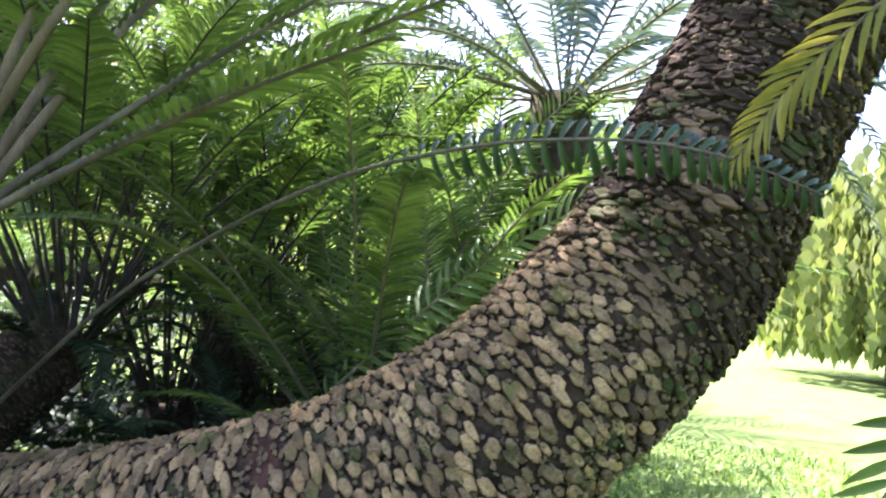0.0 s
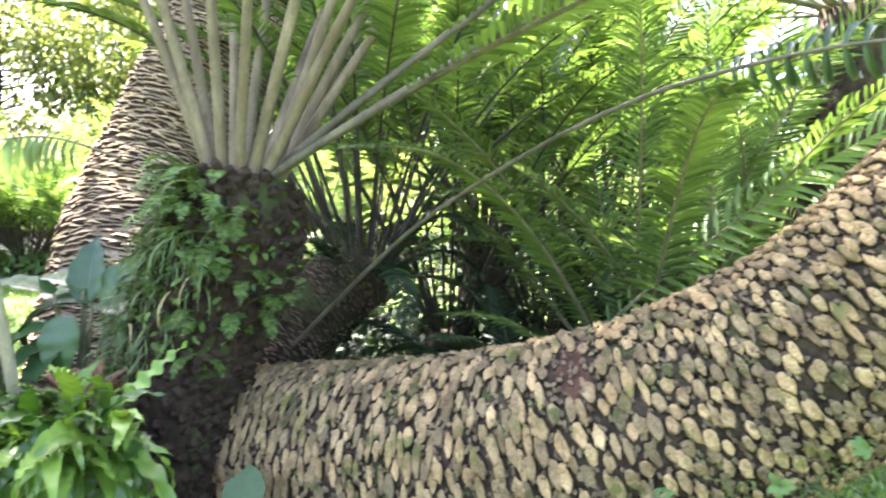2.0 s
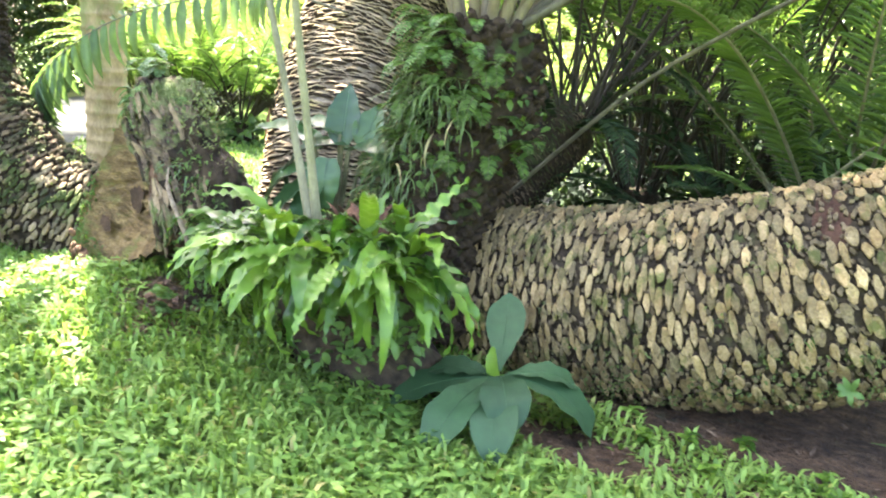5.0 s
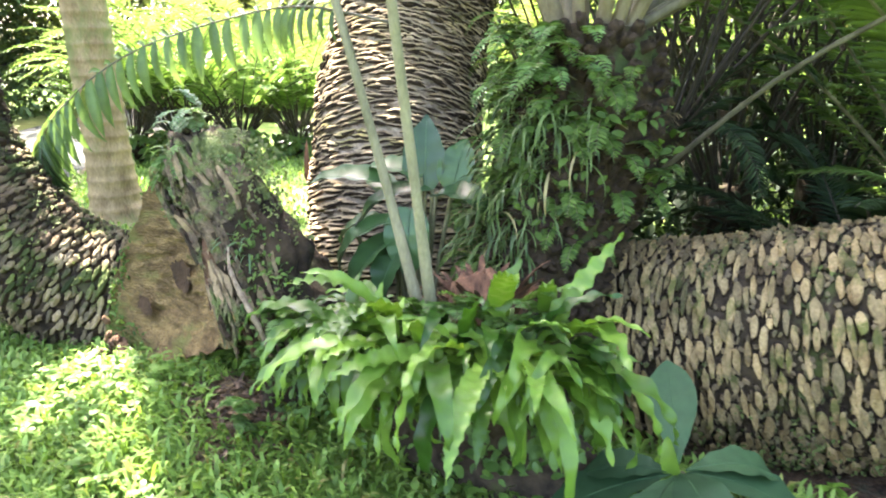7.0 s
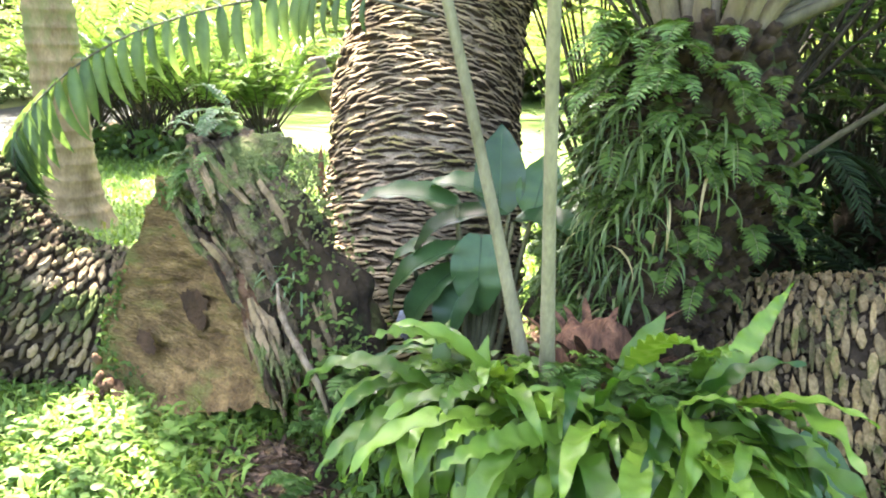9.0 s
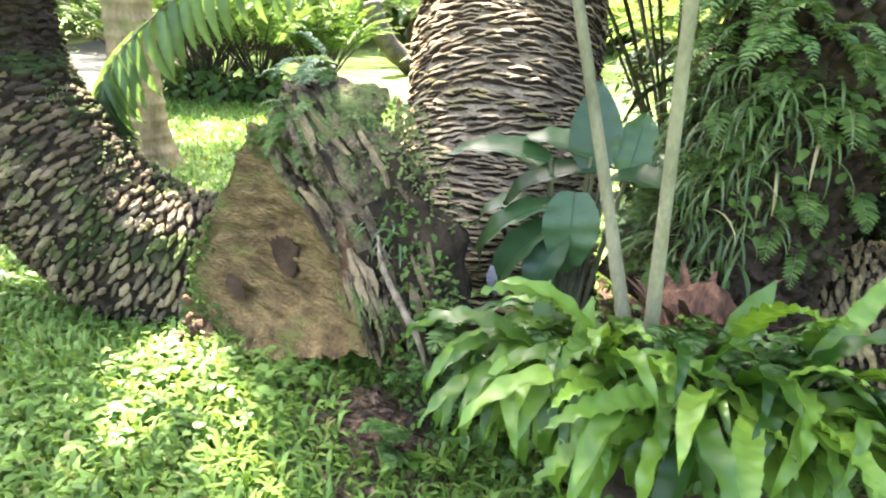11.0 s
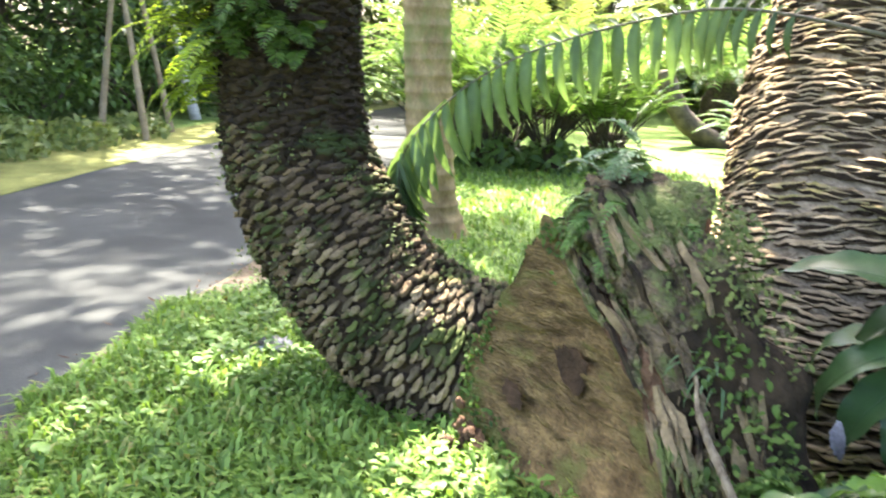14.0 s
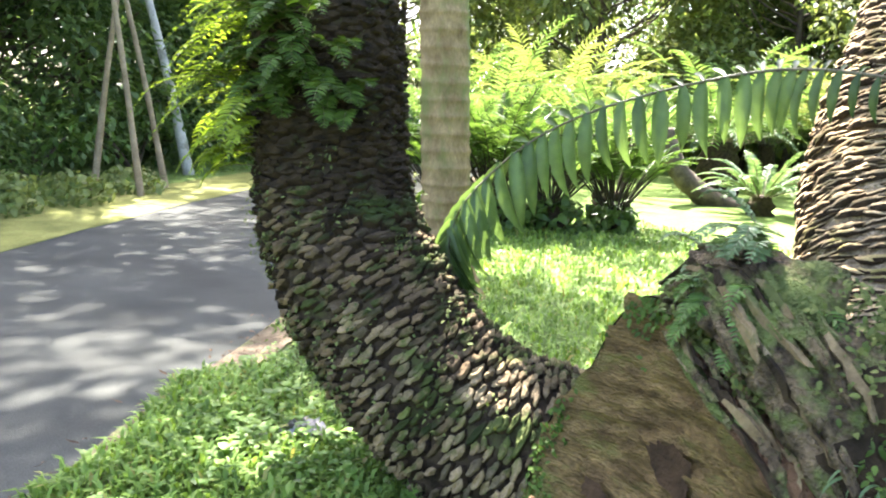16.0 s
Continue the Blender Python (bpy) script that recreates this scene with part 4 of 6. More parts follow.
# woods across the road
wood = tree("broadleaf_tree", (-19.3, 2.4, 0), 9, 3.4, "dense dark green broadleaf tree across the road", L_TREE, M_TREEBARK, rng, blobs=90, per=250, size=0.205, low=0.03)
for x, y, s, turn in ((-14.2, -0.6, 0.62, 40), (-17.5, -1.5, 0.8, 90), (-22, 4.6, 1.0, 150), (-21.5, 8.4, 0.9, 200), (-25, 9.5, 1.1, 260), (-17, -4.5, 0.9, 20), (-12.5, -4.2, 0.65, 70),
                      (-31, 26, 1.1, 100), (-24, 31, 1.0, 170), (-16, 34, 0.9, 230), (-8, 38, 0.9, 300), (1, 42, 0.9, 55), (10, 48, 1.0, 120), (20, 46, 1.0, 33), (30, 40, 1.0, 200), (-12, 26, 1.3, 15), (-18, 27, 1.4, 210)):
    t2 = copy_thing(wood, pose(x, y, 0, 0, 0, turn))
    t2.scale = (s, s, s)
sunny = tree("broadleaf_tree", (-17.5, 17, 0), 8, 3.2, "sunlit yellow-green broadleaf tree beyond the lawn", L_TREEB, M_TREEBARK, rng, blobs=60, per=170, size=0.28, low=0.05)
for x, y, s, turn in ((-22, 13.5, 0.95, 77), (-14, 21, 0.95, 190), (-21, 21, 1.1, 10), (-9, 23, 1.0, 120)):
    t2 = copy_thing(sunny, pose(x, y, 0, 0, 0, turn))
    t2.scale = (s, s, s)
# slim leaning trunks by the verge
for (x0, y0), (dx, dy), mat, r in (((-13.7, 2.7), (0.27, 0.38), M_POLE, 0.040), ((-13.15, 3.2), (-0.2, -0.3), M_POLE, 0.038), ((-14.2, 3.9), (-0.33, -0.5), M_POLE, 0.040), ((-16.5, 5.1), (-0.4, -0.55), M_WHITEPOLE, 0.080)):
    p = thing("slim_tree", (x0, y0, 0.02), "slim bare pale trunk leaning beside the road", "tree", "slim trunks by the road")
    link("trunk", tube_mesh("trunk", [(0, 0, -0.1, r * 1.4), (dx * 0.5, dy * 0.5, 1.6, r), (dx * 1.3, dy * 1.3, 4, r * 0.85), (dx * 2, dy * 2, 7, r * 0.6)], mat, 20, 9, 0.15, 4), p)
    bag = Bag()
    leaf_cloud(bag, [(Vector((dx * 2 + rng.uniform(-1, 1), dy * 2 + rng.uniform(-1, 1), 6.6 + rng.uniform(-0.6, 1.2))), 0.9) for _ in range(5)], 160, 0.2, rng)
    link("crown", bag.mesh("crown", L_TREE), p)

# an unseen tree, its clumps of leaves set where shade should fall
shade = thing("shade_tree", (4.2, 7.5, 0), "unseen spreading tree added to shade the cycads", "tree")
link("trunk", tube_mesh("trunk", [(0, 0, -0.1, 0.5), (0, 0, 2.5, 0.35), (-1.2, -0.6, 5.5, 0.28), (-3.5, -1.2, 8.0, 0.15)], M_TREEBARK, 24, 12, 0.2, 2), shade)
bag = Bag()
cl = []
GAPS = (((-3.26, 1.14), (-2.36, 0.75), 0.12, 0.66), ((-3.3, 2.3), (-2.6, 2.45), 0.5, 0.6), ((-3.9, 1.75), (-3.5, 1.4), 0.15, 0.6), ((-4.1, 0.75), (-3.8, 0.55), 0.2, 0.6), ((-6.3, 5.0), (-6.3, 5.0), 0.7, 0), ((-8.5, 2.3), (-8.5, 2.3), 0.5, 0), ((-8.2, 8.3), (-8.2, 8.3), 1.6, 0), ((-11.6, 2.7), (-11.6, 2.7), 1.0, 0))


def in_gap(x, y, r):
    """Whether a clump of leaves of radius r would close one of the gaps that let the sun down to the ground."""
    for a, b, wide, more in GAPS:
        a, b, p = Vector(a), Vector(b), Vector((x, y))
        d = b - a
        u = min(1.0, max(0.0, (p - a).dot(d) / max(d.length_squared, 1e-9)))
        if (p - a - d * u).length < wide + more * r:
            return True
    return False


for x0, x1, y0, y1, many in ((-5.2, 1.8, -0.8, 1.9, 165), (-7.5, -3.6, 2.0, 5.0, 42), (-2.2, -0.7, 1.4, 3.0, 22), (-0.7, 1.5, 0.9, 2.5, 16), (-14.0, -4.0, -2.5, 5.0, 320), (-9.0, -4.6, 1.8, 6.0, 24)):
    for i in range(many):
        tx, ty = rng.uniform(x0, x1), rng.uniform(y0, y1)
        r = rng.uniform(0.35, 0.8) if many in (165, 42) else rng.uniform(0.5, 0.95)
        if x0 < -9 and across_road(tx, ty) < -0.3 or in_gap(tx, ty, r):
            continue
        z = rng.uniform(11.0, 16.0) if x0 < -9 else rng.uniform(7.0, 9.5)
        c = Vector((tx, ty, 0)) + SUN_TO * (z / SUN_TO.z)
        cl.append((c - Vector((4.2, 7.5, 0)), r))
for tx, ty, z, r in ((-2.05, 1.15, 7.4, 0.6), (-2.15, 1.55, 8.0, 0.55), (-1.8, 1.5, 7.7, 0.6), (-1.75, 0.95, 8.3, 0.55), (-1.5, 1.8, 7.2, 0.6), (-1.9, 2.0, 8.6, 0.5), (-1.45, 1.3, 9.0, 0.6), (-2.4, 1.6, 7.9, 0.45), (-2.5, 1.3, 8.4, 0.4), (-2.35, 1.95, 7.5, 0.45), (-2.75, 1.35, 8.8, 0.35)):
    cl.append((Vector((tx, ty, 0)) + SUN_TO * (z / SUN_TO.z) - Vector((4.2, 7.5, 0)), r))
# the strip of sun before the stump has leaves close on both sides
for k in range(10):
    for side in (-1, 1):
        tx, ty = -3.24 + 0.88 * k / 9 + 0.18 * side, 1.13 - 0.38 * k / 9 + 0.43 * side
        cl.append((Vector((tx, ty, 0)) + SUN_TO * (rng.uniform(7.2, 8.2) / SUN_TO.z) - Vector((4.2, 7.5, 0)), rng.uniform(0.24, 0.32)))
leaf_cloud(bag, cl, 160, 0.20, rng)
link("crown", bag.mesh("crown", L_TREE), shade)

for k, (x, y, r) in enumerate(((-14.6, 0.9, 1.1), (-13.2, -0.8, 1.0), (-16.0, 2.4, 1.2), (-12.2, -2.4, 1.0), (-17.4, 4.4, 1.2))):
    th = thing("roadside_bush", (x, y, 0), "leafy green bush on the far side of the road", "bush", "bushes by the road")
    cl = [(Vector((rng.uniform(-r, r), rng.uniform(-r, r), rng.uniform(0.3, 3.2 if k in (1, 3) else 1.3))), rng.uniform(0.3, 0.6)) for _ in range(13)]
    for c, q in cl[:6]:
        link("stem", tube_mesh("stem", [(0, 0, -0.05, 0.04), (c.x * 0.4, c.y * 0.4, c.z * 0.5, 0.03), (*c, 0.01)], M_TREEBARK, 6, 5), th)
    bag = Bag()
    leaf_cloud(bag, cl, 260, 0.17, rng, 0.45)
    link("crown", bag.mesh("crown", L_FERN), th)
# weeping tree at the edge of the bright lawn
weep = thing("weeping_tree", (5.9, 17.5, 0), "weeping tree with hanging yellow-green foliage on the lawn", "tree")
link("trunk", tube_mesh("trunk", [(0, 0, -0.1, 0.25), (0, 0, 3, 0.2), (0.2, 0, 4.2, 0.1)], M_WHITEPOLE, 16, 10, 0.15, 3), weep)
bag = Bag()
for i in range(420):
    a, q = rng.uniform(0, 6.283), rng.uniform(0.3, 3.0)
    x, y, z = math.cos(a) * q, math.sin(a) * q, 4.4 - 0.25 * q * q + rng.uniform(-0.6, 0.6)
    while z > 0.5 + 0.5 * rng.random():
        v = [(0, 0, 0), (0.1, 0.09, -0.12), (0, 0, -0.36), (-0.1, -0.09, -0.12)]
        t = rng.uniform(0, 6.28)
        bag.add(moved(v, pose(x, y, z, 0, 0, math.degrees(t))), [(0, 1, 2, 3)])
        z -= rng.uniform(0.16, 0.3)
        x, y = x + rng.uniform(-0.04, 0.04), y + rng.uniform(-0.04, 0.04)
link("crown", bag.mesh("crown", L_TREEB), weep)
# ---- plants by the fallen trunk ----
rng = random.Random(77)


def leaf_part(th, name, at, x, z, length, width, mat, bend, wave=0.0, shape="strap", fold=0.12, waves=6, n=14, twist=0.0, label=""):
    v, f = blade(length, width, bend, fold, wave, waves, n, shape, twist, rng=rng)
    ob = link(name, mesh_of(name, v, f, mat), th, basis(Vector(at) - th.location, x, z), label)
    if width >= 0.1:
        mid = [Vector(v[3 * i + 1]) for i in range(n + 1)]
        rows = [(p.x, p.y, p.z, 0.0025 * (1 - 0.7 * i / n)) for i, p in enumerate(mid) if i % 3 == 0]
        link("midrib", tube_mesh("midrib", rows, mat, n, 5), ob, None, "raised midrib")
    return ob


# strap fern on its mound
clump = thing("strap_fern", (-1.95, 1.36, 0.02), "lush light-green strap fern with wavy leaves on a mound", "fern")
vs, fs = [], []
for i in range(15):
    for j in range(28):
        a, q = 2 * math.pi * j / 28, math.pi / 2 * i / 14
        p = Vector((0.40 * math.cos(a) * math.cos(q), 0.20 * math.sin(a) * math.cos(q) + 0.12, 0.58 * math.sin(q) - 0.05))
        vs.append(p * (1 + 0.22 * noise.noise(p * 7) + 0.1 * noise.noise(p * 20)))
for i in range(14):
    for j in range(28):
        b = (j + 1) % 28
        fs.append((i * 28 + j, i * 28 + b, (i + 1) * 28 + b, (i + 1) * 28 + j))
link("root_mound", mesh_of("root_mound", vs, fs, M_CORE), clump, None, "dark fibrous root mound")
straps = []
for q in range(10):
    v, f = blade(1.0, rng.uniform(0.09, 0.15), rng.uniform(0.5, 1.8), 0.16, rng.uniform(0.07, 0.17), rng.choice((5, 7, 9, 11)), 34, "strap", rng.uniform(-0.5, 0.5), rng=rng)
    straps.append(mesh_of("leaf", v, f, L_STRAP))
for i in range(205):
    u = rng.random()
    at = Vector((-2.30 + 0.72 * u + rng.uniform(-0.04, 0.04), 1.20 + rng.uniform(-0.08, 0.16) + 0.12 * abs(u - 0.5), 0.50 + 0.08 * rng.random()))
    az = radians(-90 + (u - 0.5) * 125 + rng.gauss(0, 32))
    el = radians(rng.choice((rng.uniform(-10, 30), rng.uniform(10, 60), rng.uniform(35, 80))))
    d = Vector((math.cos(az) * math.cos(el), math.sin(az) * math.cos(el), math.sin(el)))
    if u < 0.25:
        az, el = radians(rng.uniform(-120, -60)), radians(rng.uniform(-15, 40))
        d = Vector((math.cos(az) * math.cos(el), math.sin(az) * math.cos(el), math.sin(el)))
    ln = rng.uniform(0.22, 0.46) * (0.75 if u < 0.25 else 1.0)
    link("leaf", straps[rng.randrange(10)], clump, basis(at - clump.location, d, (rng.uniform(-0.3, 0.3), rng.uniform(-0.3, 0.3), 1), ln, ln, ln))
# the leaves that stand out
leaf_part(clump, "leaf", (-1.66, 1.27, 0.56), (0.16, 0.18, 0.30), (0.2, -1, 0.5), 0.40, 0.050, L_STRAP, 0.15, 0.30, waves=8, n=34)
leaf_part(clump, "leaf", (-1.68, 1.26, 0.55), (0.42, 0.05, 0.16), (0, -0.6, 1), 0.32, 0.05, L_STRAP, 0.5, 0.08, n=20)
leaf_part(clump, "leaf", (-2.14, 1.26, 0.60), (-0.20, 0.02, 0.22), (0, -0.4, 1), 0.24, 0.070, L_STRAP, 1.5, 0.05, n=20)
leaf_part(clump, "leaf", (-2.06, 1.17, 0.52), (0.0, -0.08, 0.3), (0, -1, 0.1), 0.20, 0.055, L_STRAP, 0.5, 0.05)
leaf_part(clump, "leaf", (-2.16, 1.20, 0.55), (-0.06, -0.1, 0.3), (0, -1, 0.1), 0.18, 0.05, L_STRAP, 0.9, 0.05)
leaf_part(clump, "leaf", (-1.80, 1.30, 0.58), (0.1, 0.05, 0.3), (0, -1, 0.3), 0.22, 0.075, L_STRAP, 0.2, 0.10, waves=4)

# small creepers and leaflets that fill the mound
def creeper(name, label, spots, per, size, mat, category="creeper"):
    th = thing(name, spots[0][0], label, category)
    bag = Bag()
    for c, (rx, ry, rz) in spots:
        for _ in range(per):
            d = Vector((rng.gauss(0, 1), rng.gauss(0, 1), rng.gauss(0, 1))).normalized()
            d = Vector((d.x * rx, d.y * ry, d.z * rz)) * rng.uniform(0.75, 1.08)
            p = Vector(c) + d - th.location
            x = Vector((rng.uniform(-1, 1), rng.uniform(-1, 0.3), rng.uniform(-0.8, 0.5)))
            s = size * rng.uniform(0.6, 1.4)
            v, f = LEAF4
            bag.add(moved(v, basis(p, x, (d.x, d.y - 0.3, abs(d.z) + 0.4), s, s, s)), f)
    link("foliage", bag.mesh("foliage", mat), th)["kind"] = "stuff"
    return th


LEAF4 = blade(1.0, 0.55, 0.6, 0.10, 0, 3, 4, "lance", rng=rng)
creeper("creeper", "small-leaved green creeper in the fern mound", [((-2.0, 1.30, 0.40), (0.42, 0.18, 0.26)), ((-2.35, 1.25, 0.30), (0.10, 0.12, 0.25)), ((-1.75, 1.35, 0.40), (0.25, 0.15, 0.24))], 330, 0.040, L_FERN)

# cut leaf stalks standing in orange fibre
base = thing("cut_cycad_base", (-1.98, 1.44, 0.45), "fibrous orange cycad base with two tall bare leaf stalks", "cycad")
vs, fs = [], []
for i in range(13):
    for j in range(22):
        a, q = 2 * math.pi * j / 22, math.pi * (i / 12 - 0.5)
        p = Vector((0.12 * math.cos(a) * math.cos(q), 0.10 * math.sin(a) * math.cos(q), 0.20 * math.sin(q)))
        vs.append(p * (1 + 0.25 * noise.noise(p * 16) + 0.2 * noise.noise(p * 40)) + Vector((0.07, 0.02, 0.05)))
for i in range(12):
    for j in range(22):
        b = (j + 1) % 22
        fs.append((i * 22 + j, i * 22 + b, (i + 1) * 22 + b, (i + 1) * 22 + j))
link("fibre_base", mesh_of("fibre_base", vs, fs, M_FIBRE), base, None, "orange-brown fibrous base")
for i in range(60):
    a = rng.uniform(0, 6.3)
    p = Vector((0.07 + 0.11 * math.cos(a), 0.02 + 0.09 * math.sin(a), 0.12 + rng.uniform(-0.1, 0.08)))
    d = Vector((math.cos(a) * 0.5, math.sin(a) * 0.5, rng.uniform(0.3, 1)))
    v, f = blade(rng.uniform(0.06, 0.13), 0.03, 0.4, 0.25, 0, 3, 5, "grass", rng=rng)
    link("scale", mesh_of("scale", v, f, M_FIBRE), base, basis(p, d, (-math.cos(a), -math.sin(a), 0.4)))
for (bx, by, bz), (dx, dy), r in (((-2.018, 1.297, 0.60), (-0.20, -0.10), 0.0145), ((-1.951, 1.267, 0.60), (0.077, -0.28), 0.0145)):
    rows = [(bx - base.location.x + dx * s * (1 + 0.12 * s), by - base.location.y + dy * s, bz - base.location.z + s, r * (1.25 - 0.3 * min(1, s * 3)) * (1 - 0.12 * s)) for s in (0, 0.15, 0.4, 0.8, 1.3, 1.9)]
    st = link("leaf_stalk", tube_mesh("leaf_stalk", rows, M_PETIOLE, 40, 12, 0.05, 20), base, None, "tall pale bare leaf stalk")
    tip = Vector(rows[-1][:3])
    frond(None, "frond", [tuple(tip + Vector((dx * s * 0.6, dy * s * 0.6, s * (1 - 0.25 * s)))) for s in (0, 0.3, 0.6, 0.9, 1.2, 1.5)], "", None, L_CYCAD, M_PETIOLE, n=26, length=0.2, width=0.026, start=0.02, radius=0.018, parent=base, rng=rng)

# dark broad-leaved plant against the trunk
dark = thing("broad_leaf_plant", (-1.34, 1.58, 0.02), "low plant with broad dusty dark-green leaves beside the trunk", "plant")
for d, ln, w, b in (((-0.11, 0.20, 0.24), 0.32, 0.14, 0.10), ((-0.80, -0.75, 0.02), 0.37, 0.17, 0.45), ((-0.55, -0.25, 0.15), 0.24, 0.13, 0.5), ((0.42, -0.62, 0.42), 0.31, 0.16, 1.2), ((0.80, 0.55, 0.42), 0.29, 0.13, 0.8), ((0.85, 0.20, 0.20), 0.40, 0.16, 1.0),
                    ((0.45, -0.85, 0.16), 0.40, 0.15, 0.8), ((-0.02, -1.0, 0.14), 0.42, 0.16, 0.8)):
    d = Vector(d).normalized()
    at = dark.location + Vector((0, -0.04, 0.17)) + d * 0.02
    z = Vector((0.4, -1, 0.3)) if d.z > 0.6 else Vector((0, -0.2, 1))
    leaf_part(dark, "leaf", at, d, z, ln, w, L_DARK, b, 0.035, "obovate", 0.08, 4, 20)
leaf_part(dark, "young_leaf", dark.location + Vector((0.0, -0.04, 0.12)), (-0.2, -0.4, 0.9), (0, -1, 0.2), 0.16, 0.05, L_STRAP, 0.6, 0.02, "oval", label="bright young leaf")
link("stem", tube_mesh("stem", [(0, 0, -0.05, 0.02), (0, -0.01, 0.08, 0.022), (0, -0.02, 0.16, 0.015)], M_STEM, 8, 8), dark)

# glossy plants between the stump and the stalks
glossy = thing("glossy_plant", (-2.40, 1.72, 0.3), "glossy broad-leaved plant growing behind the stump", "plant")
for at, to, w, b in (((-2.44, 1.71, 0.88), (-2.70, 1.59, 0.93), 0.11, 0.5), ((-2.34, 1.76, 0.90), (-2.52, 1.70, 0.97), 0.11, 0.6), ((-2.33, 1.77, 0.86), (-2.35, 1.80, 1.09), 0.15, 0.2), ((-2.30, 1.77, 0.86), (-2.62, 1.56, 0.80), 0.10, 1.5),
                     ((-2.36, 1.72, 0.80), (-2.33, 1.64, 0.60), 0.16, 0.5), ((-2.24, 1.80, 0.86), (-2.21, 1.83, 1.02), 0.13, 0.4), ((-2.40, 1.70, 0.76), (-2.62, 1.52, 0.66), 0.10, 1.1), ((-2.28, 1.76, 0.84), (-2.05, 1.66, 0.90), 0.11, 0.8),
                     ((-2.42, 1.69, 0.70), (-2.52, 1.52, 0.56), 0.11, 0.7), ((-2.38, 1.70, 0.68), (-2.40, 1.55, 0.54), 0.12, 0.7), ((-2.48, 1.72, 0.74), (-2.68, 1.66, 0.72), 0.09, 0.9), ((-2.46, 1.75, 0.82), (-2.62, 1.80, 0.92), 0.10, 0.7)):
    d = Vector(to) - Vector(at)
    leaf_part(glossy, "leaf", at, d + Vector((0, 0, 0.25 * b * d.length)), (0.1, -0.35, 1) if abs(d.normalized().z) < 0.8 else (0.4, -1, 0.2), d.length * (1.1 + 0.08 * b), w, L_BROAD, b, 0.04, "lance", 0.20, 4, 20)
    a = Vector(at) - glossy.location
    link("leaf_stalk", tube_mesh("leaf_stalk", [(a.x * 0.2, a.y * 0.2, -0.2, 0.010), (a.x * 0.6, a.y * 0.6 + 0.03, a.z * 0.5, 0.009), (*a, 0.006)], M_STEM, 10, 6), glossy)
dead = thing("dead_leaf", (-2.49, 1.52, 0.50), "pale folded dead leaf hanging behind the stump", "leaf")
leaf_part(dead, "blade", (-2.50, 1.52, 0.60), (0.1, -0.15, -1), (0, -1, 0), 0.10, 0.035, M_GREYDRY, 0.4, 0.1)


# ---- ferns ----
def fern(name, at, count, length, spread, label, mat, face=(0, -1, 0), droop=1.0, leaf=0.035, seed=0, category="fern", wide=0.33):
    """A tuft of small arching ferns that grow outward from a spot."""
    r = random.Random(seed)
    th = thing(name, at, label, category)
    face = Vector(face).normalized()
    side = face.cross(Vector((0, 0, 1))).normalized()
    for i in range(count):
        a = r.uniform(-1.3, 1.3)
        e = r.uniform(-0.3, 0.9)
        d = (face * math.cos(a) + side * math.sin(a)) * math.cos(e) + Vector((0, 0, math.sin(e)))
        p = Vector((side * r.uniform(-spread, spread))) + Vector((0, 0, r.uniform(-spread, spread))) - face * 0.02
        ln = length * r.uniform(0.6, 1.15)
        pts, v = [], d.normalized()
        for s in range(6):
            pts.append(tuple(p))
            p = p + v * ln / 5
            v = (v + Vector((0, 0, -droop * 0.16 * (s + 0.5)))).normalized()
        frond(None, name, pts, "", None, mat, M_STEM, n=16, length=leaf * r.uniform(0.85, 1.2), width=leaf * wide, start=0.12, angle=75, droop=0.3, radius=0.0022, parent=th, rng=r, taper=0.15, seg=3)
    return th


def hanging(name, at, count, length, spread, label, face, seed, mat=L_GRASSY, width=0.007):
    """A beard of narrow drooping leaves."""
    r = random.Random(seed)
    th = thing(name, at, label, "fern")
    face = Vector(face).normalized()
    side = face.cross(Vector((0, 0, 1))).normalized()
    bag = Bag()
    for i in range(count):
        a = r.uniform(-1.2, 1.2)
        d = face * math.cos(a) * 0.6 + side * math.sin(a) * 0.6 + Vector((0, 0, r.uniform(-0.6, 0.7)))
        p = side * r.uniform(-spread, spread) + Vector((0, 0, r.uniform(-spread, spread)))
        v, f = blade(length * r.uniform(0.5, 1.2), width * r.uniform(0.7, 1.4), r.uniform(1.0, 2.0), 0.1, 0, 3, 7, "strap", r.uniform(-1, 1), rng=r)
        bag.add(moved(v, basis(p, d, (0, 0, 1))), f)
    link("foliage", bag.mesh("foliage", mat), th)["kind"] = "stuff"
    return th


# on the crowned trunk; lower ferns hold the shade there in a darker leaf
for i, (x, y, z, fx, fy) in enumerate(((-2.06, 1.93, 1.22, -0.8, -0.6), (-1.98, 1.85, 1.16, -0.3, -1), (-1.86, 1.82, 1.22, 0, -1), (-2.09, 2.0, 1.05, -1, -0.2), (-1.76, 1.82, 1.10, 0.3, -1), (-1.95, 1.80, 1.00, -0.2, -1), (-2.08, 1.86, 0.90, -0.9, -0.6), (-1.88, 1.76, 0.92, 0, -1), (-2.03, 1.94, 1.33, -0.7, -0.7), (-1.93, 1.86, 1.34, -0.2, -1), (-1.84, 1.86, 1.32, 0.2, -1), (-2.09, 2.04, 1.30, -1, -0.2))):
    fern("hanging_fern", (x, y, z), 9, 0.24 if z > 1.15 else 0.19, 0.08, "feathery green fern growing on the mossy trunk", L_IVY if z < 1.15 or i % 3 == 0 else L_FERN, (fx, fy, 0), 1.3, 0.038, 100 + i)
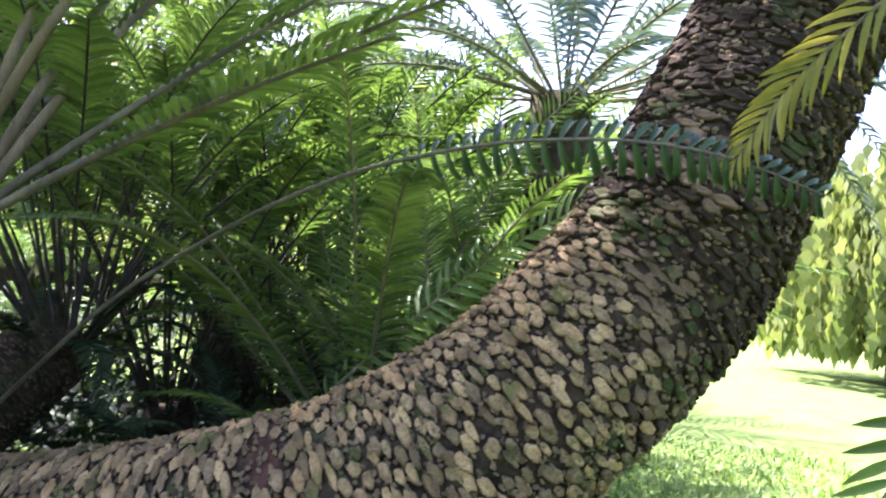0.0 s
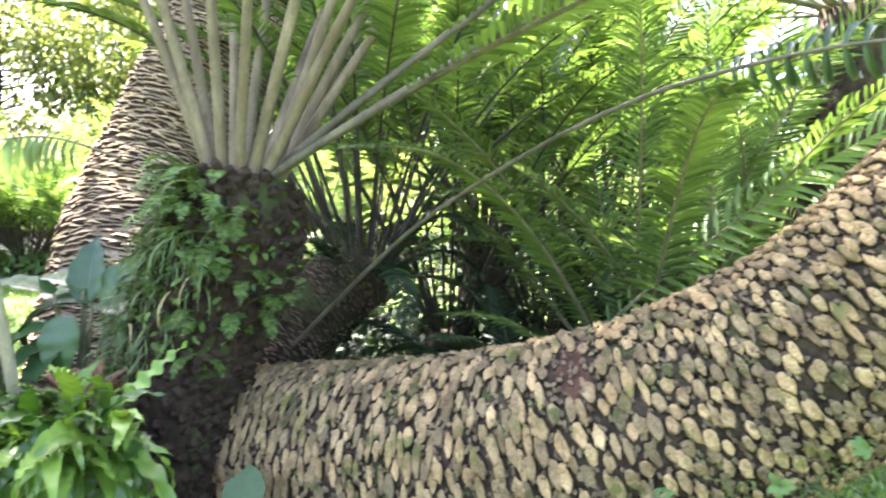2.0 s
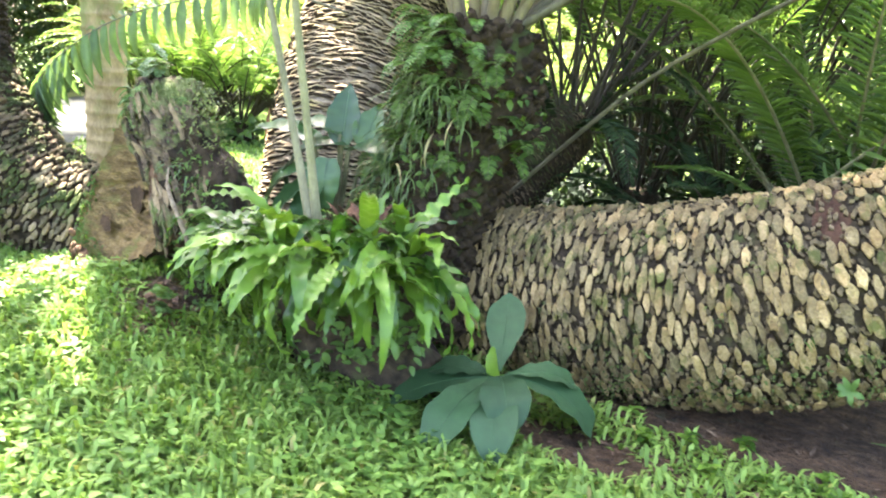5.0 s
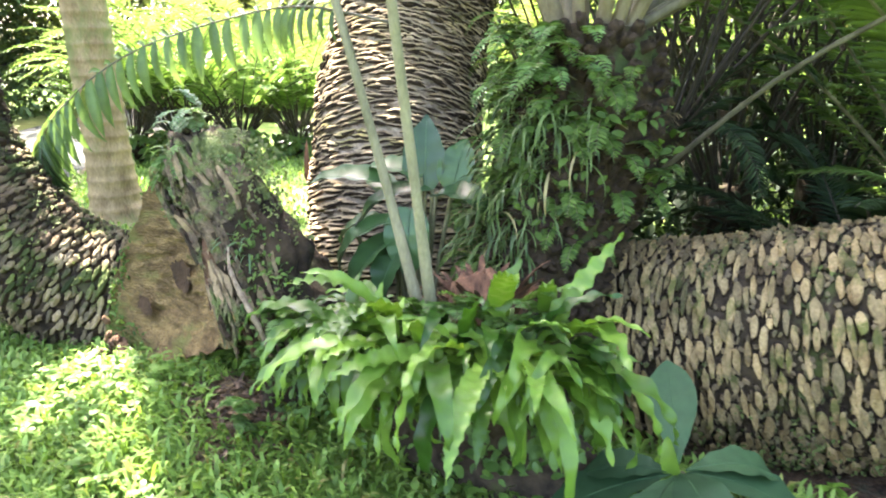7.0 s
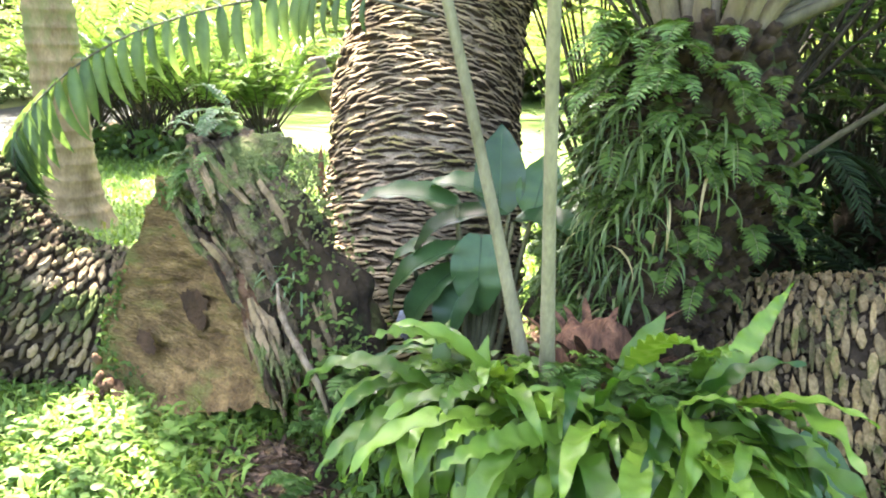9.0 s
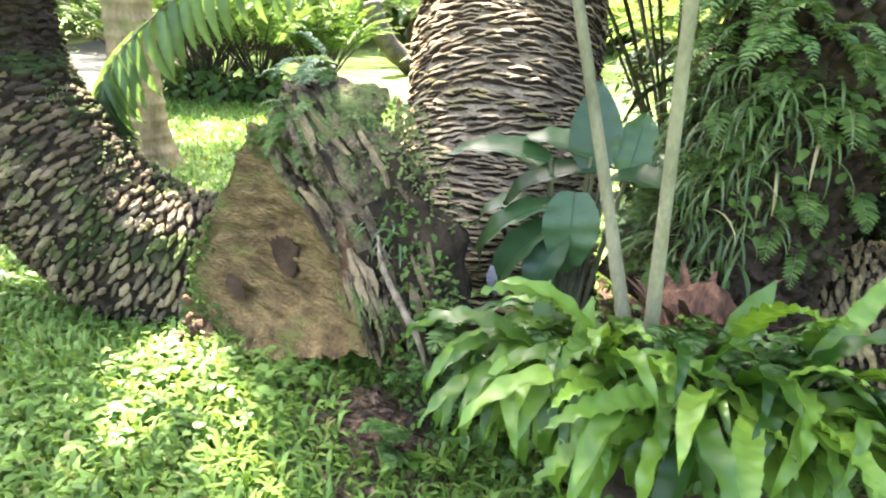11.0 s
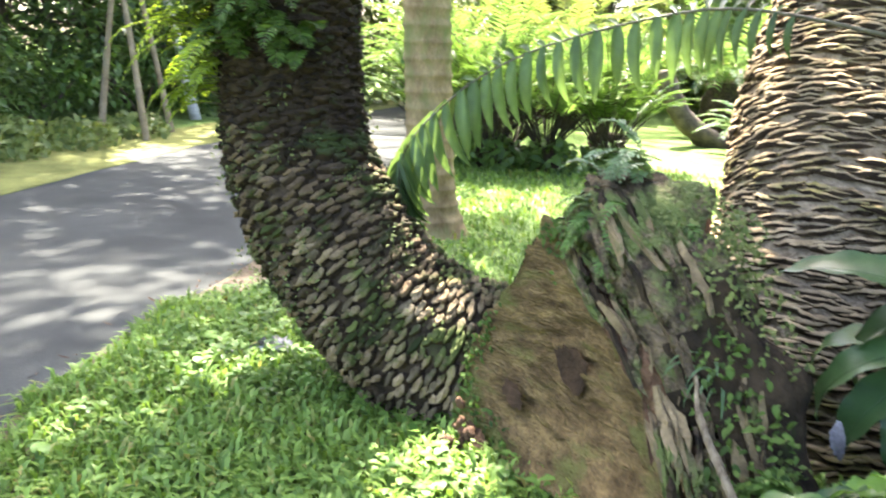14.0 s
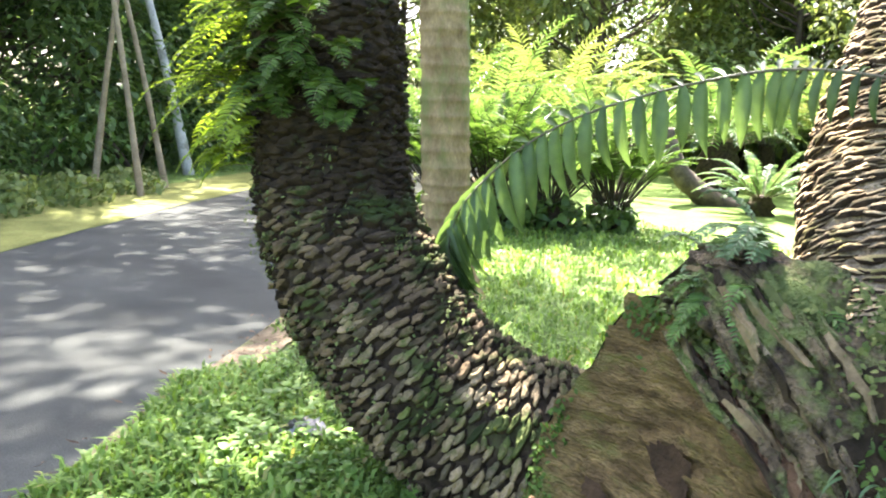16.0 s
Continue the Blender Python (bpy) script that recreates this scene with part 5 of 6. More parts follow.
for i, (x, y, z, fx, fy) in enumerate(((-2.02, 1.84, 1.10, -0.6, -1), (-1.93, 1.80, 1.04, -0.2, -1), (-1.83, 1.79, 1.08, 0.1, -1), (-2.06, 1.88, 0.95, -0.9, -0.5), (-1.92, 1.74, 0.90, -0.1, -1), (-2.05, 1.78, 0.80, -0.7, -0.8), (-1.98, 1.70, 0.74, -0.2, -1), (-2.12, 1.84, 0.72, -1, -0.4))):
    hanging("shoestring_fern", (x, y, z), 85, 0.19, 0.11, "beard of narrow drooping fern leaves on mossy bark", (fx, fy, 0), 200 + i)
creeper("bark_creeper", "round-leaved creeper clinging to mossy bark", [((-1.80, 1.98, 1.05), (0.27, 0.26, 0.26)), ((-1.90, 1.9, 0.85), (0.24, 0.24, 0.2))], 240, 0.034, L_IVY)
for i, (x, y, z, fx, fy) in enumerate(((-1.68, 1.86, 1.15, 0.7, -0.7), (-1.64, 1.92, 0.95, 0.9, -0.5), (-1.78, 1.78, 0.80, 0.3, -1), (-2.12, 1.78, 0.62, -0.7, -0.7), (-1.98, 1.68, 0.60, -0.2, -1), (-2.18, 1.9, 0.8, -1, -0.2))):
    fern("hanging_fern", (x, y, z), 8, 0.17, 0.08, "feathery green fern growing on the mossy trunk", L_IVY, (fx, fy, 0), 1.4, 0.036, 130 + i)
# on the rising trunk; sun and shade are in the two leaf colours
for i, (x, y, z, fx, fy, ln) in enumerate(((-4.52, 0.98, 1.50, -0.3, -1, 0.34), (-4.60, 0.98, 1.42, -0.8, -0.8, 0.34), (-4.42, 0.96, 1.56, 0.2, -1, 0.32), (-4.66, 1.05, 1.52, -1, -0.5, 0.36), (-4.30, 1.02, 1.46, 0.7, -0.8, 0.24), (-4.56, 0.95, 1.30, -0.5, -1, 0.26), (-4.28, 1.06, 1.36, 0.9, -0.7, 0.18), (-4.40, 0.95, 1.36, 0.2, -1, 0.22), (-4.58, 1.0, 1.62, -0.5, -0.8, 0.36), (-4.70, 1.10, 1.62, -1, -0.3, 0.36), (-4.68, 1.02, 1.36, -0.9, -0.7, 0.30), (-4.36, 0.98, 1.64, 0.3, -1, 0.26), (-4.62, 0.96, 1.22, -0.6, -1, 0.20))):
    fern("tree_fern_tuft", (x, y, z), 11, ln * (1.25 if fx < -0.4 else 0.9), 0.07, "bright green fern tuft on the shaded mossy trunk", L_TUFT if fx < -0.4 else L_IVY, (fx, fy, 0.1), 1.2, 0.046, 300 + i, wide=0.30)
tuft = [(Vector(T2.at(rng.uniform(0.6, 2.3), rng.uniform(0, 6.28))[0]), (0.05, 0.05, 0.05)) for _ in range(150)]
shady = [m for m in poses2 if m.col[2].normalized().x < -0.1 and m.translation.z < 1.5]
tuft += [(m.translation, (0.04, 0.04, 0.04)) for m in rng.sample(shady, min(230, len(shady)))]
creeper("trunk_moss", "patches of green moss on the rising trunk", tuft, 20, 0.014, L_MOSS, "moss")
creeper("trunk_moss", "tufts of green moss on the shaded trunk", [((-4.56, 1.15, 1.3), (0.22, 0.24, 0.35)), ((-4.45, 1.12, 0.95), (0.24, 0.24, 0.25)), ((-4.2, 1.12, 0.62), (0.27, 0.27, 0.2))], 480, 0.015, L_MOSS)
# on the stump
fern("stump_fern", (-2.98, 1.38, 1.08), 9, 0.20, 0.05, "small pale fern rooted on top of the stump", L_FERNB, (-0.3, -1, 0.2), 1.2, 0.034, 401)
fern("stump_fern", (-3.0, 1.30, 0.98), 9, 0.16, 0.06, "green fern hanging in the split of the stump", L_FERN, (0.1, -1, 0), 1.6, 0.034, 402)
fern("stump_fern", (-3.10, 1.40, 1.00), 9, 0.16, 0.05, "small pale fern rooted on top of the stump", L_FERNB, (-0.6, -1, 0.2), 1.2, 0.032, 405)
fern("stump_fern", (-2.93, 1.30, 0.95), 9, 0.17, 0.05, "green fern hanging in the split of the stump", L_FERN, (0.0, -1, -0.2), 1.8, 0.034, 406)
rim = sorted((math.atan2(e[1] - mid[1], e[0] - mid[0]), math.hypot(*(e - mid))) for e in edge)
moss = thing("face_moss", (-3.4, 1.25, 0.25), "dark green moss creeping over the saw cut", "moss")
bag = Bag()
for k in range(5200):
    a, q = rng.uniform(-math.pi, math.pi), rng.random() ** 0.45
    rad = float(np.interp(a, [e[0] for e in rim], [e[1] for e in rim])) * q
    x, z = mid[0] + rad * math.cos(a), mid[1] + rad * math.sin(a)
    low = math.exp(-(((x + 3.42) / 0.17) ** 2 + ((z - 0.23) / 0.085) ** 2)) + 0.7 * math.exp(-((x + 3.55) / 0.06) ** 2) + 0.5 * math.exp(-((z - 0.90) / 0.08) ** 2) + 0.35 * q ** 8
    if low + 0.55 * noise.noise(Vector((x * 9, 2, z * 9))) < rng.uniform(0.35, 0.75):
        continue
    size = rng.uniform(0.010, 0.024)
    p = Vector((x, face_y(x, z) + 0.10 * (1 - q ** 2) - 0.008, z)) - moss.location
    bag.add(moved(LEAF4[0], basis(p, (rng.uniform(-1, 1), rng.uniform(-0.6, 0.1), rng.uniform(-1, 0.5)), (rng.uniform(-0.4, 0.4), -1, 0.5), size, size, size)), LEAF4[1])
link("foliage", bag.mesh("foliage", L_IVY), moss)["kind"] = "stuff"
fern("stump_fern", (-2.88, 1.30, 0.90), 8, 0.15, 0.06, "green fern hanging in the split of the stump", L_FERN, (0.3, -1, 0), 1.6, 0.034, 403)
hanging("stump_grass", (-2.62, 1.22, 0.74), 24, 0.12, 0.02, "tuft of grass rooted in the rotten stump", (-0.3, -1, 0), 404, L_FERNB)
creeper("stump_creeper", "dark small-leaved growth on the shaded side of the stump", [((-2.50, 1.20, 0.50), (0.09, 0.10, 0.22)), ((-2.44, 1.20, 0.28), (0.09, 0.10, 0.16)), ((-2.62, 1.25, 0.70), (0.10, 0.10, 0.12))], 420, 0.020, L_IVY)
creeper("stump_moss", "grey-green moss on rotting bark", [((-2.92, 1.42, 0.92), (0.26, 0.14, 0.15)), ((-2.66, 1.33, 0.74), (0.16, 0.13, 0.22)), ((-3.15, 1.48, 0.93), (0.14, 0.08, 0.08)), ((-2.50, 1.26, 0.45), (0.08, 0.10, 0.2)), ((-2.85, 1.36, 1.0), (0.20, 0.10, 0.07)), ((-2.72, 1.30, 0.86), (0.12, 0.12, 0.12)), ((-3.02, 1.30, 0.95), (0.12, 0.06, 0.09)), ((-2.86, 1.25, 0.88), (0.10, 0.06, 0.08)), ((-2.74, 1.22, 0.76), (0.07, 0.05, 0.10))], 430, 0.016, L_MOSS)
tuft = [(Vector(T1.at(rng.uniform(0.5, 2.6), rng.uniform(0.2, 2.4))[0]), (0.035, 0.02, 0.035)) for _ in range(26)]
tuft += [(Vector(T1.at(rng.uniform(0.3, 2.7), rng.uniform(2.0, 2.6))[0]), (0.05, 0.02, 0.04)) for _ in range(130)]
creeper("trunk_moss", "small tufts of green moss between the leaf bases", tuft, 16, 0.014, L_MOSS, "moss")
tuft = [(Vector(T5.at(rng.uniform(0.1, 1.0), rng.uniform(0, 6.28))[0]), (0.05, 0.05, 0.04)) for _ in range(60)]
creeper("trunk_moss", "yellow-green moss on the trunk lying in shade", tuft, 16, 0.013, L_MOSS, "moss")
# small weeds at the foot of the trunk
for i, (x, y) in enumerate(((-0.9, 1.78), (-0.5, 1.74), (-0.3, 1.78), (-0.65, 1.68), (-1.15, 1.72), (0.1, 1.7), (-1.01, 1.93), (-0.62, 1.97), (-0.35, 1.9), (-0.78, 1.86), (-0.2, 1.82), (-2.42, 1.03), (-1.2, 1.85), (-0.05, 1.9), (-3.95, 0.85), (-3.75, 0.9), (-4.15, 0.92))):
    th = thing("weed", (x, y, hill(x, y)), "small green weed with round leaves on the soil", "weed", "weeds by the trunk")
    for k in range(9):
        a = 2.4 * k
        leaf_part(th, "leaf", th.location + Vector((0, 0, 0.03 + 0.004 * k)), (math.cos(a), math.sin(a), 0.5), (0, 0, 1), rng.uniform(0.035, 0.06), 0.026, L_STRAP, 0.8, 0, "oval", n=5)
for q, (a, z, s) in enumerate(((-0.2, 0.55, 1.0), (-0.72, 0.62, 1.1), (0.10, 0.62, 1.0), (-0.35, 0.30, 1.2), (0.3, 0.75, 1.1), (-1.1, 0.5, 0.8), (-0.05, 0.45, 1.0))):
    th = thing("trunk_weed", (a, 2.02 + 0.1 * a + 0.08 * abs(a), z), "small weed rooted between the leaf bases", "weed", "weeds by the trunk")
    for k in range(7):
        b = rng.uniform(0, 6.28)
        leaf_part(th, "leaf", th.location + Vector((0, 0.03, 0)), (math.cos(b), -0.8, math.sin(b)), (0, -1, 0.3), rng.uniform(0.025, 0.05) * s, 0.020, L_FERN, 0.8, 0, "oval", n=5)
for i, (x, y, z, fx, fy, ln) in enumerate(((-1.78, 1.34, 0.62, 0.1, -1, 0.16), (-1.70, 1.32, 0.62, 0.5, -0.8, 0.16), (-1.90, 1.30, 0.60, -0.2, -1, 0.14), (-2.02, 1.26, 0.58, -0.1, -1, 0.13), (-2.16, 1.24, 0.55, -0.5, -1, 0.13), (-2.42, 1.20, 0.52, -0.8, -0.6, 0.12), (-2.44, 1.12, 0.42, -0.2, -1, 0.10), (-2.40, 1.16, 0.56, -0.3, -1, 0.11), (-2.46, 1.02, 0.30, -0.4, -1, 0.09))):
    fern("small_fern", (x, y, z), 7, ln, 0.05, "small light-green fern among the strap leaves", L_FERN, (fx, fy, 0.4), 0.8, 0.036, 500 + i)
# ---- single fronds ----
rng = random.Random(5)
frond(None, "long_frond", [(-2.12, 2.66, 0.56), (-1.65, 2.58, 0.98), (-1.2, 2.48, 1.32), (-0.6, 2.30, 1.61), (-0.3, 2.2, 1.70), (0.0, 2.12, 1.765), (0.3, 2.06, 1.79), (0.55, 2.02, 1.78), (0.75, 2.0, 1.74), (0.95, 1.98, 1.66)],
      "long dark-green cycad frond arching over the fallen trunk", None, L_LONG, M_DIM, n=31, length=0.155, width=0.025, start=0.47, angle=80, droop=1.9, lift=-0.05, radius=0.011, singly=True, up=(0.1, -0.85, 0.45), taper=0.7, hang=0.4, upper=0.9)
frond(None, "arching_frond", [(-2.9, 2.35, 1.44), (-3.3, 2.34, 1.52), (-3.60, 2.30, 1.525), (-3.85, 1.98, 1.42), (-4.05, 1.74, 1.28), (-4.12, 1.48, 1.05), (-4.10, 1.42, 0.88), (-4.06, 1.44, 0.74)],
      "grey-green cycad frond arching down with hanging leaflets", None, L_CYCADO, M_DIM, n=38, length=0.25, width=0.054, start=0.10, angle=86, droop=0.55, lift=-0.05, radius=0.007, singly=True, taper=0.7, up=(0.5, -0.6, 0.62), uneven=0.04, hang=0.6, upper=0.5)
frond(None, "yellow_frond", [(1.5, 1.7, 2.5), (1.2, 1.8, 2.25), (0.95, 1.9, 2.02), (0.83, 1.96, 1.88), (0.74, 2.0, 1.73)], "yellowing cycad frond tip hanging before the trunk", None, L_YELLOW, M_STEM, n=26, length=0.15, width=0.018, start=0.1, angle=40, droop=0.3, lift=0.0, radius=0.007, up=(-0.3, -0.9, 0.3), taper=0.5)
frond(None, "near_frond", [(1.3, 1.0, 1.55), (1.08, 1.08, 1.42), (0.92, 1.12, 1.24), (0.84, 1.14, 1.08)], "dark cycad frond tip at the edge of the lawn", None, L_CYCAD, M_STEM, n=14, length=0.12, width=0.02, start=0.1, angle=50, droop=0.3, radius=0.006, up=(-0.5, -0.8, 0.2), taper=0.6)
frond(None, "bright_frond", [(-0.95, 3.2, 0.62), (-0.55, 3.25, 1.05), (-0.15, 3.28, 1.42), (0.2, 3.3, 1.68), (0.55, 3.32, 1.85)], "bright green cycad frond lit from behind", None, L_BRIGHT, M_STEM, n=34, length=0.20, width=0.028, start=0.12, angle=70, droop=0.35, radius=0.010, up=(-0.3, -0.75, 0.6), singly=True)
frond(None, "fallen_stalk", [(-2.14, 2.72, 0.50), (-2.3, 3.1, 0.95), (-2.52, 3.57, 1.46), (-2.6, 3.8, 1.7)], "thin dead leaf stalk standing in the shade", None, M_DRY, M_STEM, n=3, length=0.06, width=0.01, start=0.8, radius=0.009)


def cycad(name, at, label, count, length, spread, mat, stem, trunk_h=0.4, trunk_r=0.16, bare=0.18, leaf=0.2, wide=0.026, n=36, rad=0.012, droop=0.6, tilt=(0, 0, 0), seed=0):
    r = random.Random(seed)
    th = thing(name, at, label, "cycad")
    link("trunk", tube_mesh("trunk", [(0, 0, -0.1, trunk_r), (0, 0, trunk_h * 0.5, trunk_r * 1.05), (0, 0, trunk_h, trunk_r * 0.8)], M_CORE, 10, 14, 0.35, 12), th)
    crown_of(th, (at[0], at[1], at[2] + trunk_h - 0.03), count, length, spread, stem, mat, rad, r, leaf, wide, bare, n, tilt, droop)
    return th


# thicket behind the fallen trunk
cycad("thicket_cycad", (-0.75, 3.75, 0.0), "lush green cycad with tall upright fronds in the thicket", 20, 2.2, 0.85, L_CYCAD, M_STEM, 0.5, seed=1, leaf=0.17, wide=0.015, n=62)
cycad("thicket_cycad", (-0.3, 4.6, 0.0), "bright green cycad with arching fronds lit from behind", 13, 2.2, 1.0, L_BRIGHT, M_STEM, 0.5, seed=2, leaf=0.18, wide=0.017, n=58)
cycad("thicket_cycad", (-1.5, 4.4, 0.0), "dark cycad with bare upright stalks in deep shade", 22, 2.4, 0.65, L_CYCAD, M_DARKSTEM, 0.6, bare=0.5, seed=3, leaf=0.16, wide=0.015, n=46)
cycad("thicket_cycad", (-1.9, 3.9, 0.0), "dark cycad with bare upright stalks beside the shaded trunk", 20, 2.2, 0.6, L_CYCAD, M_DARKSTEM, 0.6, bare=0.45, seed=14, leaf=0.16, wide=0.015, n=50)
cycad("thicket_cycad", (-0.4, 3.8, 0.0), "bright cycad leaning over the fallen trunk", 10, 1.8, 0.9, L_BRIGHT, M_STEM, 0.5, seed=15, leaf=0.16, wide=0.015, n=58, tilt=(-0.1, 0.35, 0))
cycad("thicket_cycad", (-0.4, 3.1, 0.0), "low cycad with glossy dark fronds behind the trunk", 18, 1.1, 1.2, L_CYCAD, M_STEM, 0.35, seed=4, leaf=0.12, wide=0.012, n=52)
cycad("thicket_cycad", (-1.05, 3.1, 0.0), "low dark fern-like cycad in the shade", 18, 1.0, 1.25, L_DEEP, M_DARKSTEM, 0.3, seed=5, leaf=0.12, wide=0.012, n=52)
cycad("dark_stalk_cycad", (-2.4, 5.4, 0.0), "cycad with many thin dark leaf stalks against the light", 30, 2.6, 0.55, L_CYCAD, M_DARKSTEM, 0.9, 0.22, 0.5, seed=7, rad=0.014)
cycad("dark_stalk_cycad", (-1.6, 6.0, 0.0), "cycad with many thin dark leaf stalks against the light", 26, 2.6, 0.6, L_CYCAD, M_DARKSTEM, 0.9, 0.2, 0.5, seed=8, rad=0.014)
cycad("dark_stalk_cycad", (-0.6, 6.2, 0.0), "yellow-green cycad behind the thicket", 24, 2.6, 0.8, L_BRIGHT, M_DARKSTEM, 0.9, 0.2, 0.35, seed=9, rad=0.014)
cycad("dark_stalk_cycad", (-3.0, 4.6, 0.0), "cycad with many thin dark leaf stalks against the light", 24, 2.5, 0.55, L_CYCAD, M_DARKSTEM, 0.5, 0.2, 0.55, seed=17, rad=0.012)
cycad("blue_cycad", (0.05, 4.9, 0.0), "tall cycad with blue-grey fronds", 34, 2.4, 1.5, L_BLUE, M_STEM, 2.6, 0.22, 0.15, seed=10, leaf=0.17, droop=1.0)
# undergrowth between them, its near-black leaves standing in for deep shade
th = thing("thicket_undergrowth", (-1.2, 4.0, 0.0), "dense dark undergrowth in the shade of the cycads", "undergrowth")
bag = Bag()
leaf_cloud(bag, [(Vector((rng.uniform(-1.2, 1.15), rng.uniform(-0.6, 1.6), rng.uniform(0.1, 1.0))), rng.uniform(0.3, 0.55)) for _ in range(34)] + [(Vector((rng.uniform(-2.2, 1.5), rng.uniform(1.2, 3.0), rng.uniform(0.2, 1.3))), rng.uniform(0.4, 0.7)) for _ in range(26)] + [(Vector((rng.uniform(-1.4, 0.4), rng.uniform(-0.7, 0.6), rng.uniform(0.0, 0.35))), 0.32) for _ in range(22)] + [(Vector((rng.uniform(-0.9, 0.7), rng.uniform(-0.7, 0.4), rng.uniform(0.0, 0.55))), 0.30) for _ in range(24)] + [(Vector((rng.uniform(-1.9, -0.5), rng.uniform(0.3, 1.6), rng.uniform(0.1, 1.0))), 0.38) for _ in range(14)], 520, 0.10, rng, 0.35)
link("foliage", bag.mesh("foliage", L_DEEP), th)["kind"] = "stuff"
for k, (x, y, mat, lab) in enumerate(((-2.9, 6.6, L_TREE, "tall leafy shrub with dark stems in the shade"), (-1.6, 7.4, L_TREEB, "tall yellow-green shrub with dark stems"), (-0.9, 7.2, L_TREE, "tall leafy shrub with dark stems in the shade"), (-3.6, 7.8, L_TREEB, "tall yellow-green shrub with dark stems"), (-2.3, 7.6, L_TREE, "tall leafy shrub in the thicket"))):
    th = thing("tall_shrub", (x, y, 0), lab, "shrub", "shrubs behind the cycads")
    cl = []
    for i in range(14):
        a, r, hh = rng.uniform(0, 6.28), rng.uniform(0.2, 0.9), rng.uniform(1.2, 3.6)
        link("stem", tube_mesh("stem", [(0.2 * math.cos(a), 0.2 * math.sin(a), -0.05, 0.02), (r * 0.6 * math.cos(a), r * 0.6 * math.sin(a), hh * 0.5, 0.016), (r * math.cos(a), r * math.sin(a), hh, 0.007)], M_DARKSTEM, 8, 5), th)
        cl.append((Vector((r * math.cos(a), r * math.sin(a), hh)), rng.uniform(0.25, 0.5)))
    bag = Bag()
    leaf_cloud(bag, cl, 420, 0.13, rng, 0.4)
    link("crown", bag.mesh("crown", mat), th)
# on the far lawn
far = []
for i, (mat, stem, c, ln, spread, bare, leaf) in enumerate(((L_CYCAD, M_DARKSTEM, 34, 1.5, 0.75, 0.45, 0.15), (L_BRIGHT, M_DARKSTEM, 30, 1.4, 0.8, 0.4, 0.15), (L_BRIGHT, M_STEM, 34, 2.6, 1.2, 0.12, 0.28), (L_TREEB, M_STEM, 34, 2.6, 1.1, 0.12, 0.30), (L_FERNB, M_STEM, 26, 0.95, 1.25, 0.08, 0.13))):
    lab = ("low cycad with thin dark stalks on the lawn", "green cycad with thin dark stalks on the lawn", "large yellow-green cycad in the sun", "large sunlit cycad with pale fronds", "small pale cycad on the sunny lawn")[i]
    far.append(cycad("lawn_cycad", ((-9.2, 6.1, 0.0), (-8.75, 6.6, 0.0), (-12.2, 8.6, 0.0), (-13.0, 11.2, 0.0), (-8.5, 10.7, 0.0))[i], lab, c, ln, spread, mat, stem, 0.35 if ln < 2 else 0.8, 0.17, bare, leaf, 0.032, 24, 0.013, 0.6, seed=40 + i))
for k, x, y, turn, s in ((0, -9.75, 5.75, 70, 0.9), (1, -9.5, 6.7, 140, 0.9), (0, -8.3, 7.2, 30, 0.8), (2, -11.2, 13.6, 80, 1.1), (3, -9.0, 15.0, 150, 1.1), (2, -6.6, 13.8, 200, 1.0), (3, -5.0, 11.5, 260, 0.9), (2, -14.6, 9.4, 300, 1.0), (3, -15.5, 13.0, 20, 1.2), (2, -12.5, 17.5, 111, 1.2), (3, -8.0, 19.5, 222, 1.2), (2, -4.0, 17.0, 333, 1.2),
                          (3, -1.5, 13.0, 45, 1.0), (2, -18.0, 17.0, 99, 1.3), (3, -15.5, 21.0, 188, 1.3), (2, -3.0, 8.8, 12, 0.9), (3, -0.2, 9.5, 166, 1.0)):
    t2 = copy_thing(far[k], pose(x, y, 0, 0, 0, turn))
    t2.scale = (s, s, s)
creeper("lawn_undergrowth", "dense dark fern undergrowth below the lawn cycads", [((-9.2, 6.1, 0.15), (0.5, 0.4, 0.35)), ((-8.7, 6.6, 0.12), (0.45, 0.4, 0.3)), ((-9.7, 5.8, 0.15), (0.45, 0.4, 0.35)), ((-8.3, 7.2, 0.1), (0.3, 0.3, 0.3))], 420, 0.13, L_CYCAD, "undergrowth")
# The nearer low growth takes the same leaf, with shade in its colour.
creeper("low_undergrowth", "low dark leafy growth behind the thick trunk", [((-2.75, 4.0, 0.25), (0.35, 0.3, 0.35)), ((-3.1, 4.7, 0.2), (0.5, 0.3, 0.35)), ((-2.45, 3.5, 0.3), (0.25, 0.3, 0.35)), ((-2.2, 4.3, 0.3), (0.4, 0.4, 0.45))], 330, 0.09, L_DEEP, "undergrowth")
creeper("verge_shrub", "sunlit yellow-green shrub beside the road", [((-11.9, 1.3, 0.25), (0.5, 0.4, 0.3)), ((-12.7, 2.2, 0.2), (0.6, 0.5, 0.25)), ((-13.8, 3.2, 0.2), (0.6, 0.5, 0.22)), ((-11.2, 0.4, 0.3), (0.5, 0.4, 0.4))], 420, 0.11, L_TREEB, "shrub")
# curved bare trunk on the far lawn
th = thing("curved_log", (-9.6, 11.3, 0.0), "curved mossy cycad trunk leaning on the far lawn", "trunk")
link("trunk", tube_mesh("trunk", [(0.2, 0.25, -0.05, 0.19), (-0.1, -0.12, 0.14, 0.18), (-0.38, -0.52, 0.52, 0.17), (-0.52, -0.74, 0.95, 0.16), (-0.56, -0.80, 1.25, 0.14)], M_TREEBARK, 24, 12, 0.25, 8), th)
